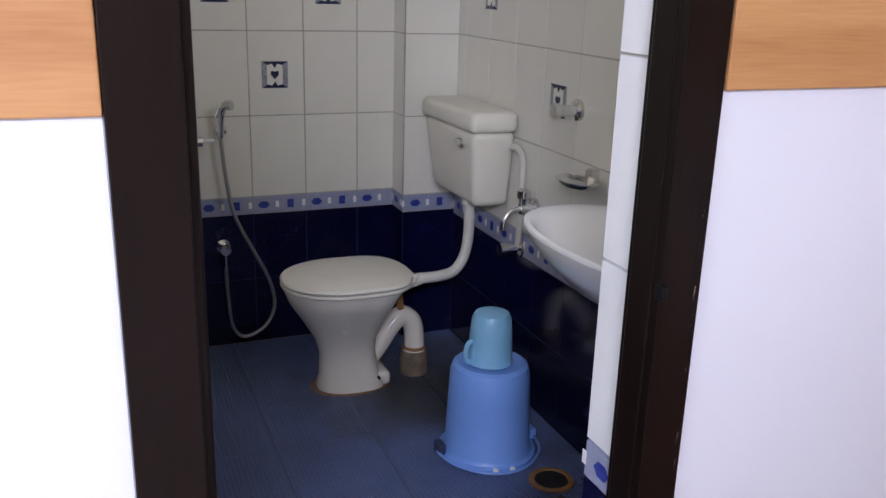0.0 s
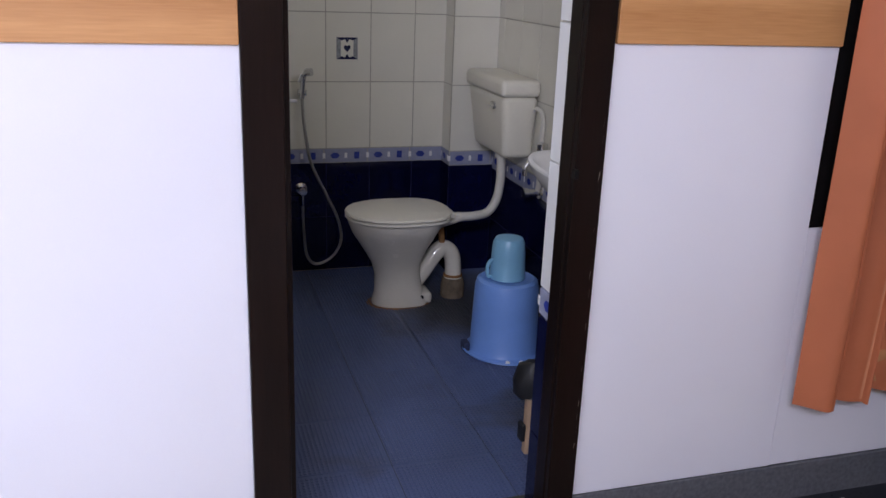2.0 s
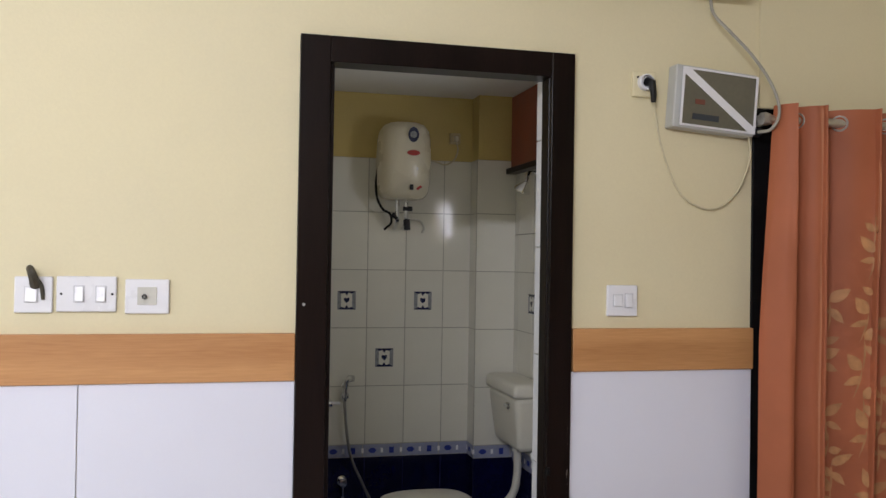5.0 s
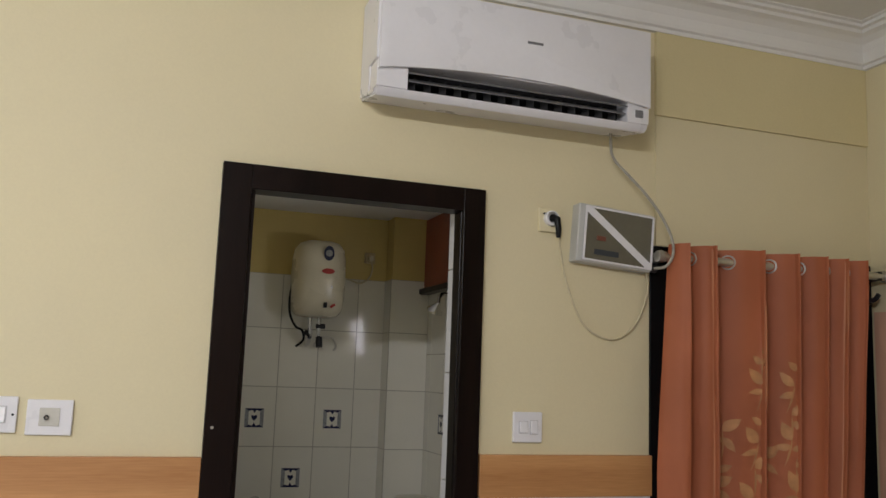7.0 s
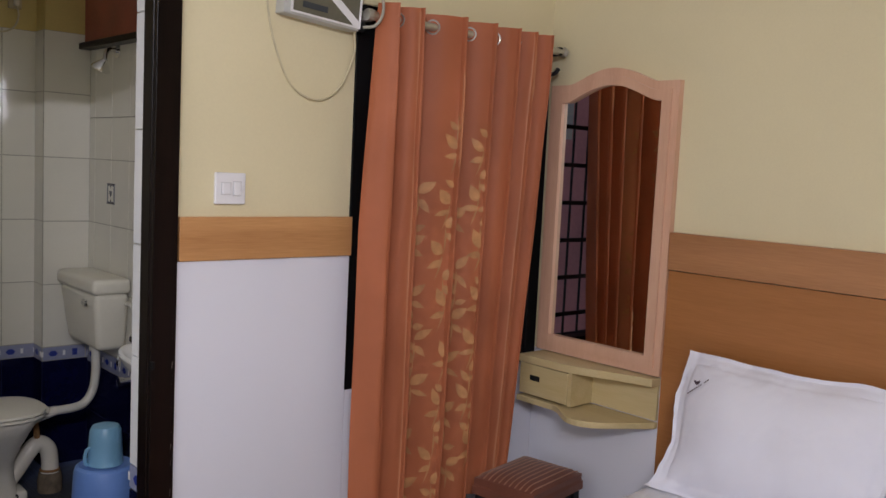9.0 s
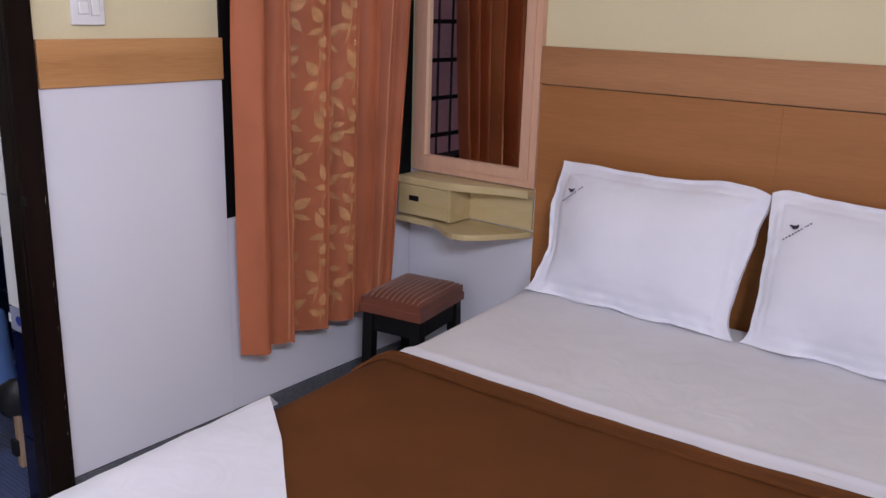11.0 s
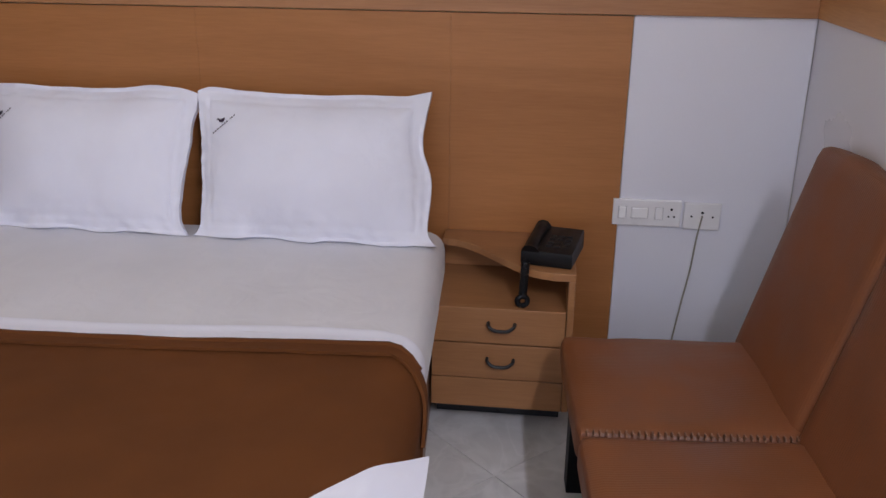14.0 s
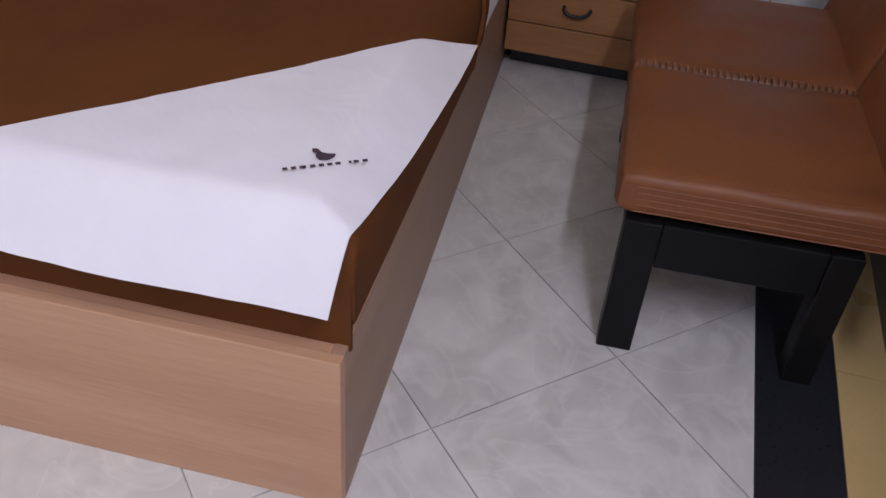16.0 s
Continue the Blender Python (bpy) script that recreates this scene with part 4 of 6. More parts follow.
# ---- bench ----
SX0, SX1, SXM, SY0, SY1 = 1.160, 2.060, 1.602, -1.755, -1.275
bn = thing("bench", (1.55, -1.55, 0), "brown leatherette bench seat with tall backrest on black wooden legs", "bench")
def cushion(name, x0, x1, y0, y1, z0, z1, m=None):
    b = box(x0, x1, y0, y1, z0, z1)
    bmesh.ops.subdivide_edges(b, edges=b.edges[:], cuts=16, use_grid_fill=True)
    cx, cy, cz = (x0 + x1) / 2, (y0 + y1) / 2, (z0 + z1) / 2
    hx, hy, hz = (x1 - x0) / 2, (y1 - y0) / 2, (z1 - z0) / 2
    r = 0.024
    for v in b.verts:
        q = v.co - Vector((cx, cy, cz))
        i = Vector((max(-hx + r, min(hx - r, q.x)), max(-hy + r, min(hy - r, q.y)), max(-hz + r, min(hz - r, q.z))))
        d = q - i
        if d.length > 1e-6:
            q = i + d.normalized() * r
        bul = (1 - (q.x / hx) ** 2) * (1 - (q.y / hy) ** 2)
        q.z += (0.010 * bul + 0.005 * noise.noise((v.co.x * 6, v.co.y * 6, 2)) + 0.0022 * noise.noise((v.co.x * 17, v.co.y * 17, 6))) * (1 if q.z > 0 else 0)
        v.co = q + Vector((cx, cy, cz))
    if m is not None:
        bmesh.ops.transform(b, matrix=m, verts=b.verts)
    return part(name, b, leather, bn, "", True)
cA = cushion("seat_cushion", SX0, SXM - 0.001, SY0 - 0.03, SY1, 0.300, 0.386)
cB = cushion("seat_cushion", SXM + 0.001, SX1, SY0 - 0.03, SY1, 0.300, 0.386)
BM_ = pose(0, -1.705, 0.34, 15, 0, 0)
bA = cushion("back_cushion", SX0, SXM + 0.02, -0.085, 0.0, 0.0, 0.565, BM_)
bB = cushion("back_cushion", SXM + 0.022, SX1 + 0.03, -0.085, 0.0, 0.0, 0.565, BM_)
b = bmesh.new()
for k in range(34):
    y = SY1 - 0.02 - k * 0.0132
    box(SXM - 0.007, SXM + 0.007, y - 0.0016, y + 0.0016, 0.380, 0.3895, bm=b)
part("stitching", b, thread, cA, "row of tan cross stitches")
b = bmesh.new()
for k in range(5):
    z = 0.314 + k * 0.012
    sweep([(SX0 - 0.0002, SY1 - 0.035, z), (SX0 - 0.0002, SY0 + 0.01, z)], 0.0016, 6, bm=b)
part("stitching", b, leather, cA, "ribbed stitched edge")
for x0, x1 in ((1.150, 1.205), (1.93, 1.99)):
    for y0, y1 in ((-1.365, -1.300), (-1.700, -1.645)):
        part("leg", box(x0, x1, y0, y1, 0, 0.299, 0.003), black_wood, bn)
part("rail", box(1.206, 1.929, -1.350, -1.305, 0.215, 0.298, 0.003), black_wood, bn)
part("rail", box(1.206, 1.929, -1.695, -1.650, 0.215, 0.298, 0.003), black_wood, bn)
part("rail", box(1.153, 1.202, -1.644, -1.366, 0.205, 0.298, 0.003), black_wood, bn)
part("rail", box(1.932, 1.988, -1.644, -1.366, 0.236, 0.300, 0.003), black_wood, bn)
for x0 in (1.12, 1.94):
    part("back_post", moved(box(x0, x0 + 0.05, -0.115, -0.087, -0.10, 0.50, 0.003), BM_), black_wood, bn)

bn.matrix_basis = pose(1.14, -1.337, 0, 0, 0, 4.0) @ pose(-1.14, 1.30, 0) @ Matrix.Translation(bn.location)

# ---- stool ----
st = thing("stool", (2.25, 0.905, 0), "black wooden stool with a rust striped padded seat", "stool")
SM = pose(2.255, 0.905, 0.016, 0, 0, 9)
b = box(-0.152, 0.152, -0.118, 0.118, 0.352, 0.405)
bmesh.ops.subdivide_edges(b, edges=b.edges[:], cuts=9, use_grid_fill=True)
for v in b.verts:
    e = max(abs(v.co.x) / 0.152, abs(v.co.y) / 0.118)
    v.co.z += 0.022 * (1 - e ** 4) if v.co.z > 0.38 else 0
    if e > 0.99 and v.co.z > 0.38:
        v.co.x *= 0.97
        v.co.y *= 0.97
seat = part("seat", moved(b, SM), stool_cloth, st, "padded striped cloth seat", True)
for k in range(11):
    y = -0.10 + k * 0.020
    pts = []
    for i in range(13):
        x = -0.143 + 0.286 * i / 12
        e = max(abs(x) / 0.152, abs(y) / 0.118)
        pts.append((x, y, 0.4045 + 0.022 * (1 - e ** 4)))
    part("stripe", moved(sweep(pts, 0.0022, 5), SM), stool_stripe, seat)
for sx in (-1, 1):
    for sy in (-1, 1):
        b = box(-0.019, 0.019, -0.019, 0.019, -0.016, 0.35, 0.003)
        for v in b.verts:
            v.co.x += sx * (0.125 + 0.02 * (0.35 - v.co.z))
            v.co.y += sy * (0.092 + 0.02 * (0.35 - v.co.z))
        part("leg", moved(b, SM), black_wood, st)
for x0, x1, y0, y1, z0, z1 in ((-0.13, 0.13, -0.103, -0.083, 0.285, 0.35), (-0.13, 0.13, 0.083, 0.103, 0.285, 0.35), (-0.136, -0.116, -0.09, 0.09, 0.285, 0.35), (0.116, 0.136, -0.09, 0.09, 0.285, 0.35)):
    part("apron", moved(box(x0, x1, y0, y1, z0, z1, 0.002), SM), black_wood, st)
for x0, x1, y0, y1 in ((-0.13, 0.13, -0.104, -0.086), (-0.13, 0.13, 0.086, 0.104), (-0.138, -0.120, -0.09, 0.09), (0.120, 0.138, -0.09, 0.09)):
    part("stretcher", moved(box(x0, x1, y0, y1, 0.12, 0.145, 0.002), SM), black_wood, st)

# ---- dressing shelf and mirror ----
sh = thing("dressing_shelf", (HEAD, 0.85, 0.64), "pale yellow laminate wall shelf with a small drawer", "shelf")
FX = 2.395
def plan(dep, lo, hi):
    pts = [(HEAD - 0.009, hi), (dep(0), hi)]
    for k in range(1, 25):
        s = k / 24
        pts.append((dep(s), hi - s * (hi - lo)))
    pts.append((HEAD - 0.009, lo))
    return pts
def dep_bottom(s):
    if s < 0.35:
        return FX - 0.008
    q = (s - 0.35) / 0.65
    return FX - 0.010 - 0.075 * math.sin(math.pi * min(1, q * 1.15)) ** 1.5 * (q < 0.87) + (0.12 * ((q - 0.6) / 0.4) ** 2 if q > 0.6 else 0)
def dep_top(s):
    if s < 0.35:
        return FX - 0.006
    q = (s - 0.35) / 0.65
    return FX - 0.006 + 0.085 * (3 * q * q - 2 * q ** 3)
part("bottom_board", prism(plan(dep_bottom, 0.605, 1.10), 0.612, 0.632, bev=0.002), shelf_wood, sh)
part("top_board", prism(plan(dep_top, 0.605, 1.10), 0.752, 0.778, bev=0.002), shelf_wood, sh)
part("side_panel", box(FX + 0.002, HEAD - 0.009, 0.865, 0.880, 0.638, 0.752), shelf_wood, sh)
part("back_board", box(HEAD - 0.020, HEAD - 0.009, 0.606, 0.865, 0.638, 0.752), shelf_wood, sh)
dw = part("drawer", box(FX, FX + 0.12, 0.882, 1.098, 0.641, 0.749, 0.002), shelf_wood, sh)
part("handle", box(FX - 0.002, FX + 0.004, 1.005, 1.050, 0.692, 0.712, 0.003), black_plastic, dw, "small black recessed pull")

mr = thing("wall_mirror", (HEAD, 0.86, 0.78), "tall wall mirror in an arched pinkish beige wooden frame", "mirror")
def arch(y0, y1, zs, rise, shoulder, n=24):
    pts = [(y0, zs), (y0 + shoulder, zs)]
    for k in range(1, n):
        s = k / n
        pts.append((y0 + shoulder + s * (y1 - y0 - 2 * shoulder), zs + rise * (math.sin(math.pi * s) ** 1.25)))
    return pts + [(y1 - shoulder, zs), (y1, zs)]
def frame_ring(name, o, i, x0, x1, label=""):
    b = bmesh.new()
    V = []
    for x in (x0, x1):
        V.append(([b.verts.new((x, y, z)) for y, z in o], [b.verts.new((x, y, z)) for y, z in i]))
    n = len(o)
    for k in range(n):
        j = (k + 1) % n
        b.faces.new((V[0][0][k], V[0][0][j], V[0][1][j], V[0][1][k]))
        b.faces.new((V[1][0][k], V[1][1][k], V[1][1][j], V[1][0][j]))
        b.faces.new((V[0][0][k], V[1][0][k], V[1][0][j], V[0][0][j]))
        b.faces.new((V[0][1][k], V[0][1][j], V[1][1][j], V[1][1][k]))
    bmesh.ops.recalc_face_normals(b, faces=b.faces[:])
    return part(name, b, mirror_wood, mr, label)
O = [(0.602, 0.782)] + arch(0.602, 1.125, 1.722, 0.050, 0.085) + [(1.125, 0.782)]
I = [(0.660, 0.842)] + arch(0.660, 1.067, 1.660, 0.055, 0.02) + [(1.067, 0.842)]
O2 = [(0.626, 0.808)] + arch(0.626, 1.101, 1.694, 0.052, 0.06) + [(1.101, 0.808)]
frame_ring("frame", O, I, HEAD - 0.024, HEAD - 0.001)
frame_ring("moulding", O2, I, HEAD - 0.032, HEAD - 0.0242)
b = bmesh.new()
b.faces.new([b.verts.new((HEAD - 0.016, y, z)) for y, z in I][::-1])
bmesh.ops.recalc_face_normals(b, faces=b.faces[:])
part("glass", b, mirror_glass, mr, "silvered mirror glass")

# ---- curtain ----
ct = thing("curtain", (2.02, 1.075, 0.33), "terracotta satin curtain woven with beige leaf vines, on eyelets", "curtain")
EDGE_TOP = (1.723, 1.815, 1.987, 2.115, 2.226, 2.307, 2.383)      # the front ridge of each fold, at the rod
EDGE_LOW = (1.716, 1.815, 1.962, 2.082, 2.162, 2.215, 2.262)      # and at the hem
CT, ROD_Z, ROD_Y = 1.874, 1.836, 1.083
def curtain_at(u, v):
    """Folds that fall steeply back behind each ridge and come forward slowly to the next."""
    z = CT + v * (0.318 + 0.03 * u - CT)
    n = len(EDGE_TOP)
    k = min(n - 1, int(u * n))
    t = u * n - k
    q = v ** 1.2
    ridge = [a + q * (b_ - a) for a, b_ in zip(EDGE_TOP, EDGE_LOW)]
    left = 1.690 - 0.040 * min(1, v * 2.4) ** 0.8
    if k == 0:
        e0, e1 = left, ridge[0]
        x = e0 + (e1 - e0) * (t - 0.07 * math.sin(2 * math.pi * t))
        y = 1.022 + 0.060 * (1 - t) ** 1.6 + 0.010 * math.sin(math.pi * t * 2.2) * v
    else:
        e0, e1 = ridge[k - 1], ridge[k]
        h = t + 0.78 * (1 - math.cos(2 * math.pi * t)) / (2 * math.pi)
        deep = min(0.116, 0.072 + 0.35 * (e1 - e0)) * (1 - 0.08 * v)
        x = e0 + (e1 - e0) * (t - 0.21 * math.sin(2 * math.pi * t))
        y = 1.022 + deep * (1 - math.cos(2 * math.pi * h)) / 2
        y += 0.011 * math.sin(math.pi * t) ** 2 * math.sin(4.5 * t + 2.1 * k + 1.5 * v) * (0.35 + v)
    x += 0.006 * noise.noise((k * 3.1, v * 2.2, 4)) * math.sin(math.pi * min(1, v * 3))
    y += 0.006 * noise.noise((u * 9, v * 3, 1)) * v + 0.003 * noise.noise((u * 24, v * 6, 8))
    return Vector((x, min(y, 1.140), z))
part("cloth", cloth(420, 44, curtain_at, 0.0025), satin, ct, "", True)
ARC = [0.0]
for k in range(800):
    p, q = curtain_at(k / 800, 0.6), curtain_at((k + 1) / 800, 0.6)
    ARC.append(ARC[-1] + math.hypot(q.x - p.x, q.y - p.y))
CW, CH = ARC[-1], 1.54       # the cloth laid flat
def across(s):
    """The fold parameter at a length s along the flat cloth."""
    s = max(0.004, min(CW - 0.004, s))
    k = next(i for i in range(800) if ARC[i + 1] >= s)
    return (k + (s - ARC[k]) / max(1e-9, ARC[k + 1] - ARC[k])) / 800
SIDE = 1           # the face turned to the room
def on_curtain(s, v, off):
    u = min(0.995, max(0.005, across(s)))
    du = curtain_at(u + 0.002, v) - curtain_at(u - 0.002, v)
    dv = curtain_at(u, v + 0.004) - curtain_at(u, v - 0.004)
    n = dv.cross(du).normalized()
    return curtain_at(u, v) + n * off * SIDE
def leaf(b, s0, v, ang, ln, wd):
    left, right = [], []
    N = 7
    for k in range(N + 1):
        t = k / N
        w = wd * math.sin(math.pi * t ** 0.8) * (1 if k not in (0, N) else 0)
        bend = 0.15 * ln * t * t
        cx, cy = t * ln * math.cos(ang) - bend * math.sin(ang), t * ln * math.sin(ang) + bend * math.cos(ang)
        nx, ny = -math.sin(ang), math.cos(ang)
        for side, sg in ((left, 1), (right, -1)):
            side.append(b.verts.new(on_curtain(s0 + cx + sg * nx * w, min(0.995, v + (cy + sg * ny * w) / CH), 0.0042)))
    for k in range(N):
        b.faces.new((left[k], right[k], right[k + 1], left[k + 1]))
rnd = random.Random(5)
vines = bmesh.new()
def along(u):
    i = min(799, int(u * 800))
    return ARC[i] + (u * 800 - i) * (ARC[i + 1] - ARC[i])
for fold, t, v0 in ((2, 0.46, 0.35), (2, 0.74, 0.20), (3, 0.48, 0.40), (3, 0.78, 0.21)):
    v, k = v0, 0
    mid = along((fold + t) / 7)
    while v < 0.965:
        sg = 1 if k % 2 else -1
        s0 = mid + 0.016 * math.sin(v * 15 + fold * 2)
        leaf(vines, s0, v, (math.pi / 2) - sg * rnd.uniform(0.55, 0.95) + math.pi, rnd.uniform(0.052, 0.068), rnd.uniform(0.013, 0.018))
        leaf(vines, s0, v + 0.012, (math.pi / 2) - sg * rnd.uniform(1.7, 2.3) + math.pi, rnd.uniform(0.044, 0.058), rnd.uniform(0.009, 0.012))
        if rnd.random() < 0.5:
            leaf(vines, s0, v + 0.020, (math.pi / 2) + sg * rnd.uniform(0.8, 1.3) + math.pi, rnd.uniform(0.034, 0.046), rnd.uniform(0.009, 0.012))
        leaf(vines, s0, v, math.pi / 2 + sg * 0.12, 0.085, 0.0030)
        v += rnd.uniform(0.044, 0.058)
        k += 1
bmesh.ops.recalc_face_normals(vines, faces=vines.faces[:])
for u0, u1 in ((1.70, 2.04), (2.93, 3.05), (3.92, 4.30), (4.80, 5.10), (5.75, 6.10)):     # plain ribbed stripes between the vines
    b, n = bmesh.new(), 14
    grid = [[b.verts.new(on_curtain(along((u0 + (u1 - u0) * i / n) / 7), 0.006 + 0.988 * j / 40, 0.0034)) for i in range(n + 1)] for j in range(41)]
    for j in range(40):
        for i in range(n):
            b.faces.new((grid[j][i], grid[j + 1][i], grid[j + 1][i + 1], grid[j][i + 1]))
    part("plain_stripe", b, fawn_rib, ct, "fawn ribbed stripe", True)
part("woven_vines", vines, leaf_gold, ct, "beige woven leaf vines", True)
rod = thing("curtain_rod", (2.09, ROD_Y, ROD_Z), "dull steel curtain rod with end brackets", "curtain rod")
part("rod", sweep([(1.660, ROD_Y, ROD_Z), (2.510, ROD_Y, ROD_Z)], 0.0125, 14), dull_steel, rod, "", True)
for x in (1.668, 2.485):
    part("bracket", box(x - 0.009, x + 0.009, ROD_Y - 0.010, 1.16, ROD_Z - 0.015, ROD_Z + 0.015, 0.003), iron if x > 2 else dull_steel, rod)
part("finial", lathe([(0, 0), (0.014, 0.004), (0.019, 0.012), (0.014, 0.022), (0.010, 0.026)], seg=14, m=pose(0, 0, 0, 0, 90), at=(2.497, ROD_Y, ROD_Z)), dull_steel, rod, "", True)
part("end_cap", lathe([(0, 0), (0.017, 0.002), (0.019, 0.016), (0.0125, 0.020)], seg=14, m=pose(0, 0, 0, 0, 90), at=(1.648, ROD_Y, ROD_Z)), dull_steel, rod, "", True)
part("tie_hook", sweep(smooth_line([(2.47, 1.15, 1.76), (2.47, 1.09, 1.758), (2.472, 1.07, 1.775)], 5), 0.008, 8), iron, rod, "black iron hook under the rod")
RV = (CT - ROD_Z) / (CT - 0.33)
for k in range(1, 1400):
    p, q = curtain_at((k - 1) / 1400, RV), curtain_at(k / 1400, RV)
    if k > 200 and (p.y - ROD_Y) * (q.y - ROD_Y) < 0:
        d = (q - p).normalized()
        part("eyelet", torus((q.x, ROD_Y, ROD_Z), 0.0205, 0.0032, (-d.y, d.x, 0)), dull_steel, ct, "metal eyelet", True)

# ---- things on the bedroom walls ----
# greyer plastic that draws the shade in the gap round each rocker
shade_plastic = M("gap_shade", (0.58, 0.57, 0.58), 0.5, var=0.05)
def switch_plate(at, w, h, wall, label, keys=(), holes=(), group=""):
    """A white plate with rockers; wall 'n' faces south, 'e' faces west. Keys and holes as (offset, width, height)."""
    t = thing("switch_plate", at, label, "switch", group)
    m = pose(*at) if wall == 'n' else pose(*at, 0, 0, -90)
    part("plate", moved(box(-w / 2, w / 2, -0.012, 0, -h / 2, h / 2, 0.003), m), white_plastic, t)
    for o, kw, kh in keys:
        b = box(o - kw / 2, o + kw / 2, -0.019, -0.012, -kh / 2, kh / 2, 0.002)
        for v in b.verts:
            v.co.y += 0.004 if v.co.z > 0 else 0
        part("rocker", moved(b, m), white_plastic, t)
        part("gap", moved(box(o - kw / 2 - 0.0025, o + kw / 2 + 0.0025, -0.0128, -0.0119, -kh / 2 - 0.002, kh / 2 + 0.002), m), shade_plastic, t)
    for o, z, r in holes:
        part("hole", moved(lathe([(0, 0), (r, 0), (r, 0.0012), (0, 0.0012)], seg=12, m=pose(0, 0, 0, 90)), m @ pose(o, -0.0118, z)), black_plastic, t)
    return t, m

NW = NORTH
switch_plate((-0.085, NW, 1.342), 0.132, 0.083, 'n', "white double switch plate on the wall", [(-0.016, 0.020, 0.036), (0.032, 0.020, 0.036)], [(-0.055, 0, 0.003), (0.057, 0, 0.003)])
tp, tm = switch_plate((0.050, NW, 1.337), 0.100, 0.082, 'n', "white aerial socket plate on the wall")
part("insert", moved(box(-0.022, 0.022, -0.0145, -0.012, -0.020, 0.022, 0.001), tm), M("cream_insert", (0.55, 0.53, 0.46), 0.4), tp)
part("jack", moved(lathe([(0.006, 0), (0.006, 0.006), (0.003, 0.006), (0.003, 0)], seg=14, m=pose(0, 0, 0, 90)), tm @ pose(-0.006, -0.0145, 0.0)), iron, tp)
switch_plate((1.275, NW, 1.332), 0.088, 0.084, 'n', "white single switch plate beside the bathroom door", [(0.018, 0.020, 0.036), (-0.014, 0.024, 0.030)])
sp, sm = switch_plate((-0.200, NW, 1.340), 0.082, 0.084, 'n', "white socket plate with a scorched plug", [(-0.004, 0.026, 0.034)])
b = sweep(smooth_line([(0.004, -0.012, 0.024), (0.006, -0.034, 0.034), (0.002, -0.044, 0.052), (-0.004, -0.030, 0.060), (0.004, -0.022, 0.040), (0.018, -0.018, 0.020), (0.022, -0.016, -0.012)], 5), lambda t: 0.013 - 0.009 * t, 8)
part("burnt_plug", moved(b, sm), soot, sp, "scorched dark plug", True)

# air conditioner
ac = thing("air_conditioner", (1.15, 1.1, 2.16), "white split air conditioner mounted above the bathroom door", "air conditioner")
AX0, AX1 = 0.750, 1.562
def run(profile, x0, x1):
    b = bmesh.new()
    e = [[b.verts.new((x, y, z)) for y, z in profile] for x in (x0, x1)]
    n = len(profile)
    for k in range(n):
        b.faces.new((e[0][k], e[0][(k + 1) % n], e[1][(k + 1) % n], e[1][k]))
    b.faces.new(e[0][::-1])
    b.faces.new(e[1])
    bmesh.ops.recalc_face_normals(b, faces=b.faces[:])
    return b
b = run([(NW, 2.477), (1.03, 2.482), (0.995, 2.472), (0.985, 2.470), (0.985, 2.268), (1.055, 2.264), (1.055, 2.206), (0.990, 2.196), (0.994, 2.188), (1.008, 2.178), (NW, 2.204)], AX0, AX1)
bmesh.ops.bevel(b, geom=[e for e in b.edges if abs(e.verts[0].co.x - e.verts[1].co.x) < 1e-5], offset=0.006, segments=2, affect='EDGES')
part("casing", b, white_plastic, ac, "", True)
out = [(AX0 + 0.004, 0.0)]
N = 28
for k in range(N + 1):
    s = k / N
    out.append((AX0 + 0.004 + s * (AX1 - AX0 - 0.008), 2.254 + 0.028 * math.sin(math.pi * s) ** 0.8 - 0.012))
fp = [(AX1 - 0.004, 2.470), (AX0 + 0.004, 2.470)] + [(x, z) for x, z in out[1:]]
part("front_panel", prism(fp, 0, 0.011, m=pose(0, 0.985, 0, 90), bev=0.003), white_plastic, ac, "smooth white front panel", True)
liner = box(0.836, 1.490, 1.048, 1.054, 2.206, 2.264)
part("air_outlet", liner, black_plastic, ac, "dark air outlet")
for x0, x1 in ((AX0 + 0.002, 0.836), (1.490, AX1 - 0.002)):
    part("end_block", box(x0, x1, 0.988, 1.056, 2.197, 2.266, 0.002), white_plastic, ac)
slat_grey = M("dark_slat", (0.045, 0.045, 0.046), 0.45, var=0.2, scale=30)
for y, z, tilt in ((0.997, 2.246, 24), (1.006, 2.228, 30)):
    b = moved(box(-0.325, 0.325, -0.013, 0.013, -0.0016, 0.0016), pose(1.163, y, z, tilt, 0, 0))
    part("louvre", b, grey_plastic, ac)
for k in range(15):
    x = 0.858 + k * 0.043
    part("vane", moved(box(-0.0012, 0.0012, -0.014, 0.014, -0.018, 0.018), pose(x, 1.026, 2.222, 0, 0, 22)), slat_grey, ac)
part("badge", box(1.168, 1.215, 0.9725, 0.975, 2.372, 2.379, 0.001), grey_plastic, ac, "small grey badge")
part("indicator", box(1.515, 1.540, 0.9855, 0.9885, 2.214, 2.236, 0.001), grey_plastic, ac)
part("power_cord", sweep(smooth_line([(1.50, 1.10, 2.196), (1.520, 1.12, 2.13), (1.56, 1.10, 2.075), (1.61, 1.085, 2.02), (1.655, 1.07, 1.955), (1.68, 1.055, 1.89), (1.682, 1.05, 1.84), (1.665, 1.06, 1.805), (1.645, 1.09, 1.80)], 6), 0.0045, 7), cable_grey, ac, "grey cord", True)

